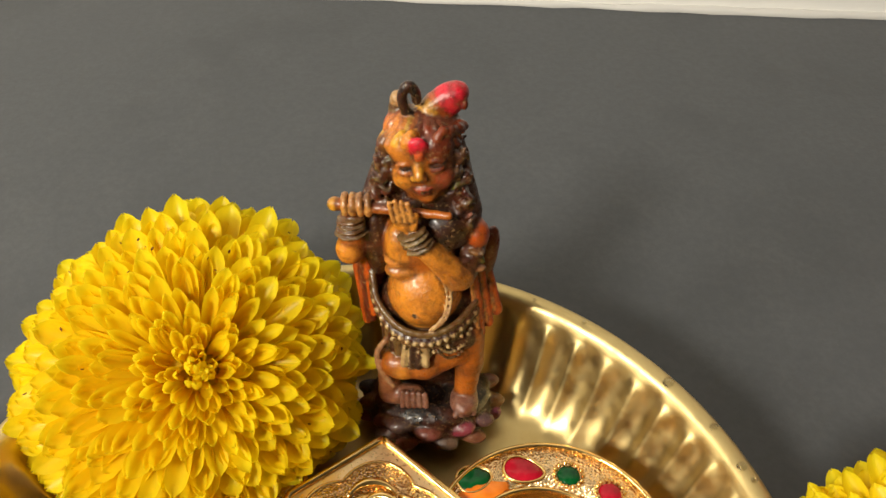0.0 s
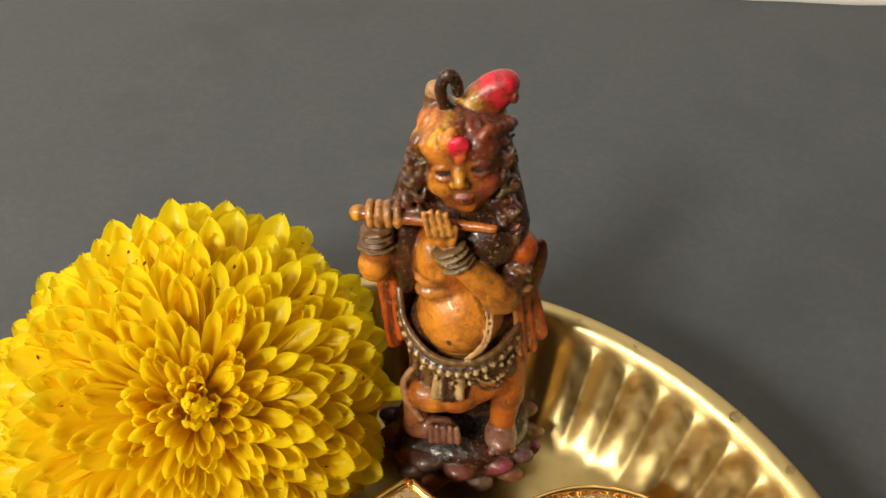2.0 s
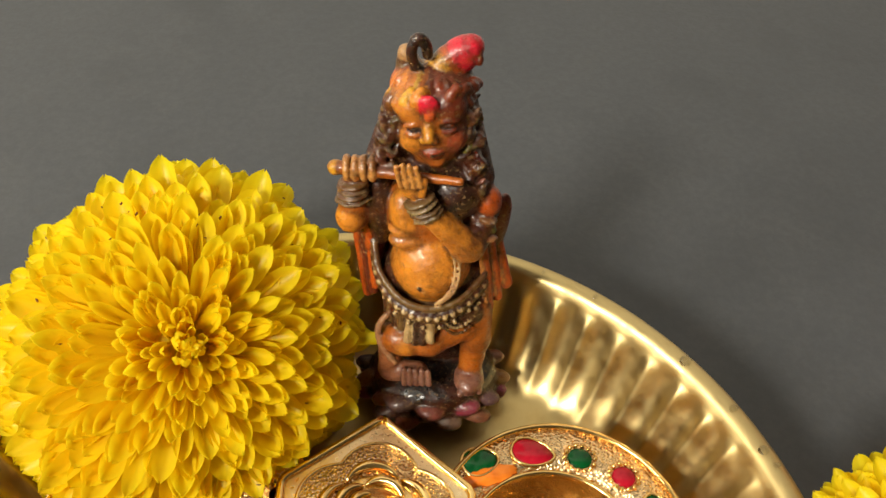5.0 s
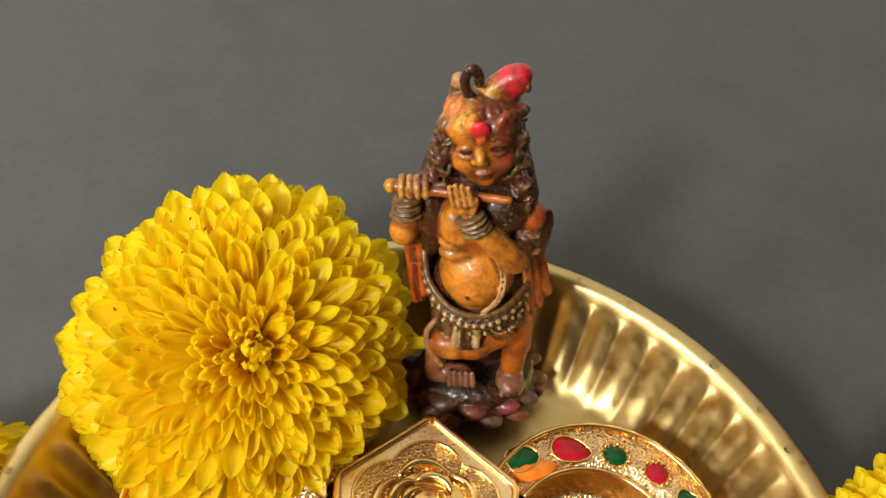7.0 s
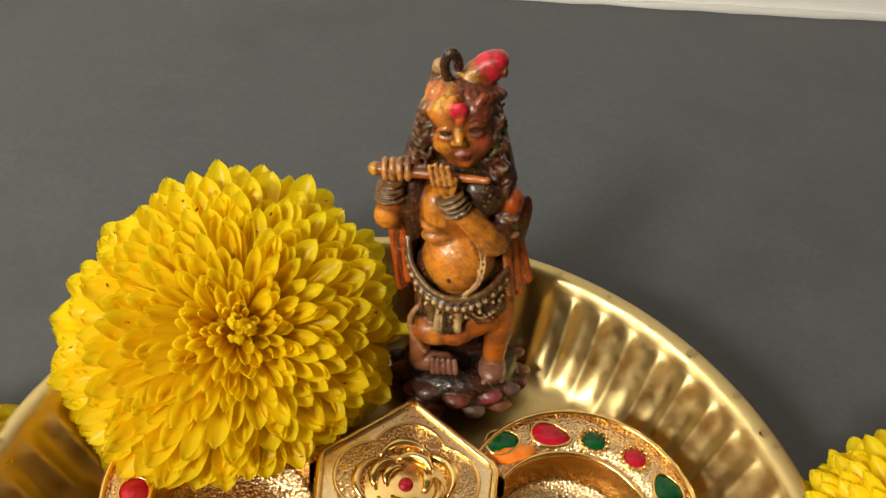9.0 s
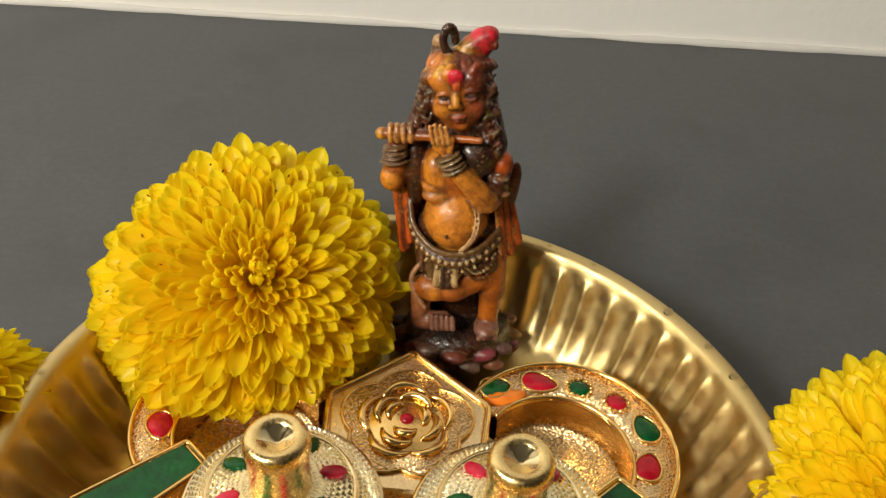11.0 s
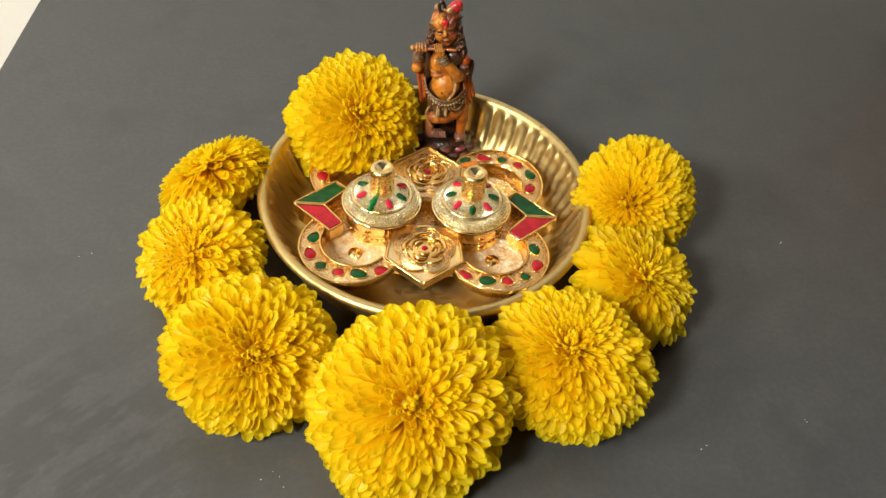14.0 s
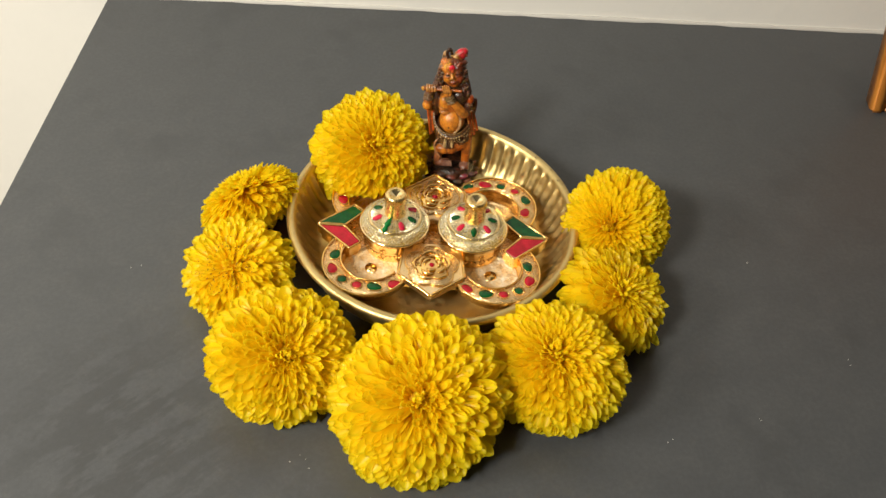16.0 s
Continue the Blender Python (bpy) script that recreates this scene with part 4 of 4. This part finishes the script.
    clay.egg((0.2, -2.8, 49.5), (6.2, 5.2, 7.4), tan, 1.4)
    clay.egg((-2.2, -5.6, 50.6), (2.6, 2.6, 4.6), honey, 1.0, 10)
    clay.egg((-2.4, -6.4, 46.2), (2.9, 2.2, 1.5), (0.50, 0.18, 0.028), 0.7)
    clay.egg((-3.0, -6.0, 48.2), (2.4, 2.0, 1.0), (0.50, 0.18, 0.028), 0.5)
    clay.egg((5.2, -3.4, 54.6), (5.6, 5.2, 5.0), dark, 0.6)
    # dark filler that stands for the shade between arm and trunk
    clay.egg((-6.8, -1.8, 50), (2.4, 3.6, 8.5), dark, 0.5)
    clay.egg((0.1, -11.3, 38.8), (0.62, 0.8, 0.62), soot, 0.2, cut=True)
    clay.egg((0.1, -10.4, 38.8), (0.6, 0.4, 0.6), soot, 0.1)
    # dark underlayer, shade painted into the gap round belly and belt
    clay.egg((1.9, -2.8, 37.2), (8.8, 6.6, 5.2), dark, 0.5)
    # broad belt hung with beads
    belt = [(-8.0, -3.4, 41.5), (-7.2, -6.2, 37.8), (-4.2, -9.4, 35.0), (-0.6, -11.0, 33.7), (3.6, -11.0, 33.5), (7.4, -9.4, 34.6), (11.0, -5.6, 36.6)]
    for drop, r, shade in ((-1.2, 0.55, bronze), (0.2, 0.8, dark), (1.4, 0.55, bronze)):
        clay.cord([(x, y - 0.1 * drop, z - drop) for x, y, z in belt], r, shade, 0.25, 16)
    for i, p in enumerate(spline([(x, y - 0.9, z - 0.5) for x, y, z in belt], 17)):
        clay.egg(p, (0.5, 0.5, 0.52), bead, 0.2)
    for i, p in enumerate(spline([(x, y - 1.0, z - 2.4) for x, y, z in belt[1:]], 15)):
        if i % 2:
            clay.egg(p, (0.42, 0.42, 0.45), bead, 0.2)
    for z0 in (0.0, 1.5):
        for i, p in enumerate(spline([(4.4, -11.0, 31.6 - z0), (6.2, -10.6, 29.8 - z0), (8.6, -9.4, 30.2 - z0), (10.4, -7.4, 33.0 - z0)], 10)):
            clay.egg(p, (0.38, 0.38, 0.38), bead if z0 == 0.0 else bronze, 0.2)
    # a pale cord hanging over the belly
    for k, shade in ((0.0, (0.50, 0.30, 0.13)), (0.75, (0.42, 0.24, 0.10))):
        clay.cord([(5.4 + k, -9.4, 46.0), (6.0 + k, -9.9, 42.4), (5.2 + k, -10.8, 38.6), (2.8 + k, -11.0, 35.6)], 0.28, shade, 0.25)
    # the cape: folds on both sides
    clay.egg((11.6, 0.0, 42), (2.6, 2.6, 9.5), wine, 0.6, -16)
    for x0, y0, x1, y1, z1, r in ((11.2, 0.2, 15.0, -2.2, 33.4, 1.25), (10.6, -1.6, 13.6, -3.6, 31.4, 1.05), (9.8, -3.2, 12.2, -5.2, 30.4, 0.9)):
        clay.rod((x0, y0, 50), (x1, y1, z1), r * 0.7, r, rust, 0.2)
        clay.rod((x0 - 0.5, y0 - 0.9, 47), (x1 - 0.6, y1 - 0.9, z1 + 1.0), 0.3, 0.4, (0.56, 0.22, 0.05), 0.15)
    for x0, y0, x1, y1, z1, r, shade in ((-11.4, -1.2, -9.6, -2.4, 30.4, 1.0, rust), (-10.2, -1.8, -8.6, -3.4, 31.6, 0.9, wine), (-9.2, -2.4, -8.0, -4.2, 33.4, 0.7, rust)):
        clay.rod((x0, y0, 46), (x1, y1, z1), r * 0.8, r, shade, 0.25)
    clay.egg((-8.6, 0.2, 40), (2.2, 2.8, 9.5), wine, 0.6, 8)
    clay.egg((9.6, -0.6, 38), (2.4, 2.8, 8.0), wine, 0.6, -10)
    # the arm with the raised wrist
    clay.rod((-10.6, -4.0, 56.0), (-11.5, -3.8, 48.4), 2.1, 2.5, tan, 0.6)
    clay.rod((-11.4, -3.4, 48.4), (-7.0, -0.4, 54), 2.6, 2.8, wine, 0.8)
    clay.egg((-11.7, -4.6, 49.0), (2.2, 2.2, 2.6), honey, 0.8)
    for i in range(4):
        clay.egg((-11.1 + 0.1 * i, -4.6, 53.0 + 1.05 * i), (2.9 - 0.1 * i, 2.7, 0.62), bronze if i % 2 else (0.22, 0.15, 0.07), 0.2, 4 + 5 * (i % 2))
    clay.egg((-9.8, -4.6, 58.8), (2.7, 2.1, 2.0), tan, 0.6)
    # flute
    clay.rod((-13.6, -4.6, 58.9), (6.3, -9.6, 60.3), 1.15, 0.68, tan, 0.2)
    clay.egg((-13.5, -4.7, 58.9), (1.25, 1.2, 1.2), gold, 0.4)
    for i in range(4):
        x = -11.6 + 1.35 * i
        clay.cord([(x, -4.6, 60.8), (x + 0.05, -6.2, 61.2), (x + 0.1, -7.2, 59.8), (x + 0.1, -6.8, 58.4)], 0.6, (0.52, 0.24, 0.065), 0.1, 5)
    # the arm across the chest
    clay.rod((2.2, -9.4, 53.2), (8.0, -8.0, 46.2), 1.9, 2.7, honey, 0.7)
    clay.egg((7.6, -8.0, 46.6), (2.9, 2.6, 2.4), honey, 0.8, -30)
    clay.rod((9.4, -6.6, 46.6), (11.0, -3.6, 52.0), 2.1, 2.2, bronze, 0.6)
    # black filler for the shade between forearm and upper arm
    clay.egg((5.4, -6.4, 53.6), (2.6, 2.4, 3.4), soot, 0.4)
    for i in range(4):
        clay.egg((1.4 - 0.45 * i, -9.8, 53.9 + 0.95 * i), (2.7, 2.3, 0.58), bronze if i % 2 else (0.30, 0.21, 0.09), 0.2, 24 + rng.uniform(-6, 6))
    clay.egg((-1.2, -9.8, 59.4), (1.9, 1.5, 2.3), honey, 0.6, 14)
    for i in range(4):
        x = -3.4 + 1.0 * i
        clay.rod((x + 0.7, -10.9, 60.2), (x, -10.6, 63.9 - 0.35 * abs(i - 1.4)), 0.54, 0.44, (0.56, 0.24, 0.05), 0.1)
    clay.rod((0.4, -10.4, 58.4), (0.9, -10.4, 60.8), 0.75, 0.55, honey, 0.3)
    # the knotted armlet and the orange shoulder
    for i in range(18):
        clay.egg((10.3 + rng.uniform(-1.8, 1.9), -6.4 + rng.uniform(-1, 1.2), 48.8 + rng.uniform(-1.9, 1.9)), (1.05, 0.9, 0.5), tuple(v * rng.uniform(0.6, 1.9) for v in bronze), 0.2, rng.uniform(-70, 70))
    clay.egg((11.0, -4.0, 52.8), (2.2, 2.6, 2.7), rust, 0.5)
    # head: neck, hair behind, then the face, a little rolled
    clay.egg((2.6, -2.4, 58.6), (5.4, 4.0, 4.4), dark, 0.6)
    clay.egg((1.6, 0.8, 67.6), (6.6, 6.2, 6.8), dark, 0.6)
    clay.egg((1.5, -2.2, 68.0), (5.4, 5.4, 6.0), tan, 0.5, 7)
    clay.egg((2.2, -3.4, 64.4), (4.5, 4.0, 3.9), tan, 1.0, 7)
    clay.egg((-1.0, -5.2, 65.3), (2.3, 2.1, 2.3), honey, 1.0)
    # this half of the face is darker: red paint with side shade mixed in
    clay.egg((4.9, -5.2, 65.6), (2.2, 2.1, 2.3), shaded_red, 1.0)
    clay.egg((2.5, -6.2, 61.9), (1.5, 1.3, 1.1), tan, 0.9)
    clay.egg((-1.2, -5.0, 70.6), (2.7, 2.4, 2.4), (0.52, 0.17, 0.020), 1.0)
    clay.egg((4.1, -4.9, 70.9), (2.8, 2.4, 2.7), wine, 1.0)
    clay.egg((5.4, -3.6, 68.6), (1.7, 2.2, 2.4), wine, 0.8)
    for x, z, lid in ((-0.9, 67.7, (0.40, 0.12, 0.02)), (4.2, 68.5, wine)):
        clay.egg((x, -8.3, z), (1.6, 1.5, 0.95), dark, 0.6, 10, True)
        clay.egg((x, -6.6, z - 0.05), (1.05, 0.55, 0.48), soot, 0.15, 10)
        clay.cord([(x - 1.5, -6.6, z + 0.4), (x - 0.2, -7.3, z + 0.95), (x + 1.4, -6.6, z + 0.8)], 0.32, lid, 0.25, 5)
        clay.cord([(x - 1.2, -6.8, z - 0.8), (x + 0.1, -7.2, z - 0.95), (x + 1.2, -6.7, z - 0.5)], 0.3, lid, 0.35, 5)
    clay.rod((1.2, -6.9, 69.2), (1.4, -8.2, 66.8), 0.5, 0.85, (0.60, 0.24, 0.02), 0.8)
    clay.egg((0.6, -7.8, 66.3), (0.6, 0.6, 0.5), (0.62, 0.27, 0.025), 0.4)
    clay.egg((2.2, -7.9, 66.4), (0.6, 0.6, 0.5), (0.40, 0.13, 0.03), 0.4)
    clay.egg((2.1, -7.5, 64.2), (1.5, 0.55, 0.36), (0.30, 0.05, 0.02), 0.3, 8)
    clay.egg((2.2, -7.4, 63.3), (1.15, 0.6, 0.36), (0.30, 0.055, 0.018), 0.3, 8)
    clay.cord([(0.6, -7.4, 63.6), (2.1, -7.9, 63.7), (3.7, -7.2, 64.0)], 0.2, soot, 0.1, 5)
    clay.egg((1.2, -7.2, 72.2), (1.55, 0.8, 1.5), red, 0.3)
    clay.egg((1.5, -7.5, 70.6), (0.8, 0.6, 0.9), (0.55, 0.09, 0.02), 0.4)
    # curled fringe round the brow, orange on one side and dark red on the other
    for i in range(11):
        t = -1.45 + 2.9 * i / 10
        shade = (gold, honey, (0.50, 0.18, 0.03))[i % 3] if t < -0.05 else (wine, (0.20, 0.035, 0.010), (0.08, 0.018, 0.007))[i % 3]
        if 4 < i < 7:
            continue
        x, y, z = 1.6 + 6.1 * math.sin(t), -1.6 - 4.9 * math.cos(t), 72.6 - 1.6 * math.sin(t) ** 2 + 0.9 * math.sin(t)
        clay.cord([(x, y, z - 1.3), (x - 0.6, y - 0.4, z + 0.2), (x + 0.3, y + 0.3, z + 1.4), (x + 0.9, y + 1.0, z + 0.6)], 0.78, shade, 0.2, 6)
    clay.outline_shade = 0.3
    for i in range(24):
        # wavy strands swept over the skull up to the knot
        t = -1.9 + 3.8 * i / 23 + rng.uniform(-0.06, 0.06)
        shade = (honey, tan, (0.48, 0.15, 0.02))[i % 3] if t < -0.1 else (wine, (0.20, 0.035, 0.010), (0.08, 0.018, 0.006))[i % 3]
        shade = tuple(v * rng.uniform(0.7, 1.1) for v in shade)
        sx, cx, w = math.sin(t), math.cos(t), rng.uniform(-0.4, 0.4)
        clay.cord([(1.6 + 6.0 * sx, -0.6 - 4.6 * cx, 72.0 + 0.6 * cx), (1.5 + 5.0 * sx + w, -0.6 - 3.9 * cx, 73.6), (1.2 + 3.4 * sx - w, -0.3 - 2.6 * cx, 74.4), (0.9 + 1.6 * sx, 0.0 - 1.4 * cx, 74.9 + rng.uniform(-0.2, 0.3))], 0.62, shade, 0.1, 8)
    clay.outline_shade = 0.75
    # long curled locks beside the face
    for side, x0, x1, z1 in ((-1, -3.7, -6.2, 58.8), (1, 6.8, 9.2, 55.4)):
        clay.rod((x0, -0.2, 69), (x1, -2.0, z1 + 0.8), 1.9, 2.7, dark, 0.8)
        clay.egg((x1 - side * 2.4, -1.6, z1 + 3.0), (2.7, 3.2, 5.2), dark, 1.0)
        for i in range(260):
            u = i / 259
            x = x0 + (x1 - x0) * u + rng.uniform(-1.75, 1.75)
            y = -2.2 + rng.uniform(-2.4, 2.0) - 2.0 * u
            shade = (0.15, 0.085, 0.035) if rng.random() < 0.5 else dark
            clay.egg((x, y, 70.5 - (70.5 - z1) * u), (0.85, 0.5, 0.34), tuple(v * rng.uniform(0.6, 1.6) for v in shade), 0.35, rng.uniform(20, 75) * rng.choice((-1, 1)))
    clay.egg((7.9, -1.4, 67.6), (0.7, 1.0, 1.4), (0.40, 0.14, 0.03), 0.3)
    # bun, black looped hook and painted plume
    clay.egg((-2.2, 1.0, 74.4), (1.9, 2.0, 2.6), bronze, 0.5)
    clay.egg((-2.4, 0.6, 76.4), (1.35, 1.4, 1.5), (0.42, 0.24, 0.10), 0.4)
    clay.egg((1.0, -0.4, 74.0), (3.2, 2.6, 1.5), gold, 0.6)
    clay.egg((4.4, 0.0, 73.6), (3.0, 2.8, 1.5), wine, 0.6)
    clay.rod((0.9, -0.6, 74.0), (3.6, -0.2, 75.4), 1.5, 2.3, gold, 0.6)
    clay.egg((4.8, 0.0, 75.8), (2.9, 2.3, 2.7), (0.70, 0.12, 0.015), 0.6, 30)
    clay.egg((6.1, 0.1, 76.9), (3.0, 2.5, 2.7), red, 0.6, 34)
    clay.egg((7.5, 0.0, 78.2), (1.7, 1.9, 1.7), red, 0.7)
    clay.egg((8.6, -1.2, 76.6), (0.6, 0.9, 1.0), wine, 0.2)
    clay.cord([(0.4, -1.9, 74.6), (-0.9, -1.9, 75.6), (-1.5, -1.8, 77.6), (-1.0, -1.7, 79.6), (0.0, -1.6, 80.0), (0.7, -1.6, 78.8), (0.9, -1.6, 77.4)], 0.82, soot, 0.15, 12)
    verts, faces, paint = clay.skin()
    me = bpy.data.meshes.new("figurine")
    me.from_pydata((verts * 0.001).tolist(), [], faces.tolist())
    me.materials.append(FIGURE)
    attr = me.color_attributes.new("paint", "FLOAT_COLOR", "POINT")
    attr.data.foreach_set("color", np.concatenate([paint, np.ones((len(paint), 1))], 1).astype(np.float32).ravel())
    for p in me.polygons:
        p.use_smooth = True
    ob = new("figurine", me)
    ob.matrix_world = Matrix.Translation((0.0071, 0.0588, 0.0065)) @ Matrix.Rotation(radians(-3.5), 4, "Y") @ Matrix.Rotation(radians(-8), 4, "X")
    tagged(ob, "small painted resin flute-player figurine, brown and orange, in the plate", "figurine")


def figure_material():
    m, nt, b = material("painted_resin")
    paint = nt.nodes.new("ShaderNodeVertexColor")
    paint.layer_name = "paint"
    v = coords(nt)
    grain, blot, fleck = noise_tex(nt, v, 1500, 5.0, 0.6), noise_tex(nt, v, 230, 6.0, 0.68), noise_tex(nt, v, 1700, 2.0)
    lum = nt.nodes.new("ShaderNodeRGBToBW")
    nt.links.new(paint.outputs["Color"], lum.inputs[0])
    # dry-brushed pale flecks on the dark parts, brown glaze in blots on the light ones
    rubbed = mix(nt, ramp(nt, lum.outputs[0], [(0.03, grey(1.0)), (0.16, grey(0.0))]), (0.0, 0.0, 0.0), ramp(nt, fleck, [(0.57, grey(0.0)), (0.70, grey(0.6))]))
    col = mix(nt, rubbed, paint.outputs["Color"], (0.30, 0.19, 0.085))
    col = mix(nt, ramp(nt, blot, [(0.47, grey(0.0)), (0.70, grey(0.65))]), col, (0.12, 0.022, 0.005))
    smear = noise_tex(nt, v, 620, 6.0, 0.7)
    col = mix(nt, ramp(nt, smear, [(0.50, grey(0.0)), (0.68, grey(0.55))]), col, (0.040, 0.012, 0.006))
    col = mix(nt, ramp(nt, grain, [(0.57, grey(0.0)), (0.74, grey(0.4))]), col, (0.045, 0.014, 0.006))
    nt.links.new(col, b.inputs["Base Color"])
    nt.links.new(ramp(nt, grain, [(0.3, grey(0.22)), (0.75, grey(0.5))]), b.inputs["Roughness"])
    b.inputs["Coat Weight"].default_value = 0.3
    b.inputs["Coat Roughness"].default_value = 0.16
    b.inputs["Specular IOR Level"].default_value = 0.4
    b.inputs["Subsurface Weight"].default_value = 0.12
    b.inputs["Subsurface Radius"].default_value = (0.002, 0.0008, 0.0003)
    b.inputs["Subsurface Scale"].default_value = 0.5
    bump(nt, b, mix(nt, 0.45, grain, smear), 0.6, 0.0005)
    return m


FIGURE = figure_material()
figurine()


# ---- the corner of a leaning picture frame ----
def wood_material():
    m, nt, b = material("orange_stained_wood")
    tc = nt.nodes.new("ShaderNodeTexCoord")
    mp = nt.nodes.new("ShaderNodeMapping")
    mp.inputs["Scale"].default_value = (60, 60, 6)
    nt.links.new(tc.outputs["Object"], mp.inputs["Vector"])
    n = noise_tex(nt, mp.outputs["Vector"], 6, 6.0)
    nt.links.new(ramp(nt, n, [(0.3, (0.46, 0.15, 0.02)), (0.7, (0.72, 0.29, 0.05))]), b.inputs["Base Color"])
    b.inputs["Roughness"].default_value = 0.3
    b.inputs["Coat Weight"].default_value = 0.3
    bump(nt, b, n, 0.2, 0.0005)
    return m


WOOD = wood_material()
FRAME_GOLD = metal("gilded_moulding", (0.80, 0.61, 0.32), (0.42, 0.26, 0.10), 0.42, 90, 0.5)


def picture_frame():
    w, h, thick = 0.21, 0.27, 0.016
    ob = thing("picture_frame", "orange wooden picture frame with gilded rope moulding leaning on the wall", "picture frame", (0.2868, 0.1575, 0.0), turn=(-17, -5, -5))
    for name, (x0, z0, x1, z1) in (("side_rail", (0.0, 0.0, 0.0088, h)), ("side_rail", (w - 0.0088, 0.0, w, h)), ("bottom_rail", (0.0090, 0.0, w - 0.0090, 0.0042)), ("top_rail", (0.0090, h - 0.0088, w - 0.0090, h))):
        bm = bmesh.new()
        box(bm, x0, 0.0, z0, x1, thick, z1)
        bmesh.ops.bevel(bm, geom=bm.edges[:], offset=0.0018, segments=2, affect="EDGES")
        part(name, bm, WOOD, ob)
    flat = ((0.0090, 0.0044, 0.0124, h - 0.0090), (w - 0.0124, 0.0044, w - 0.0090, h - 0.0090), (0.0126, 0.0044, w - 0.0126, 0.0070), (0.0126, h - 0.0124, w - 0.0126, h - 0.0090))
    for x0, z0, x1, z1 in flat:
        bm = bmesh.new()
        box(bm, x0, 0.002, z0, x1, thick - 0.002, z1)
        part("gilded_band", bm, FRAME_GOLD, ob)
    a, b = 0.0158, 0.0100
    for p, q in (((a, b), (a, h - 0.02)), ((w - a, b), (w - a, h - 0.02)), ((a, b), (w - a, b)), ((a, h - 0.02), (w - a, h - 0.02))):
        bm = bmesh.new()
        p, q = Vector((p[0], 0.004, p[1])), Vector((q[0], 0.004, q[1]))
        d = (q - p).normalized()
        side = Vector((0, 1, 0)).cross(d)
        n = 150
        for k in range(3):
            pts = []
            for i in range(n + 1):
                an = 2 * math.pi * ((q - p).length / 0.016 * i / n + k / 3)
                pts.append(p + (q - p) * i / n + side * 0.0017 * math.cos(an) + Vector((0, 0.0017 * math.sin(an), 0)))
            tube(bm, pts, 0.0019, 6)
        part("rope_moulding", bm, FRAME_GOLD, ob)
    bm = bmesh.new()
    box(bm, 0.012, thick - 0.006, 0.012, w - 0.012, thick - 0.001, h - 0.012)
    part("back_panel", bm, WOOD, ob, "plain orange-brown panel inside the frame")


picture_frame()


# ---- small specks on the slab ----
def specks():
    bm = bmesh.new()
    rng = random.Random(21)
    for x, y in ((0.175, 0.012), (0.158, -0.085), (-0.055, -0.121), (-0.048, -0.124), (-0.02, -0.139), (0.21, -0.05), (-0.15, -0.02), (0.115, -0.10)):
        for i in range(2):
            m = Matrix.Translation((x + rng.uniform(-0.003, 0.003), y + rng.uniform(-0.003, 0.003), 0.0003)) @ Matrix.Diagonal((rng.uniform(0.6, 1.6), rng.uniform(0.5, 1), 0.6, 1))
            bmesh.ops.create_icosphere(bm, subdivisions=1, radius=0.00028, matrix=m)
    ob = new("crumbs", finish(bm, "crumbs", GROUT))
    tagged(ob, "tiny pale crumbs scattered on the slab", "crumbs", kind="stuff")


specks()
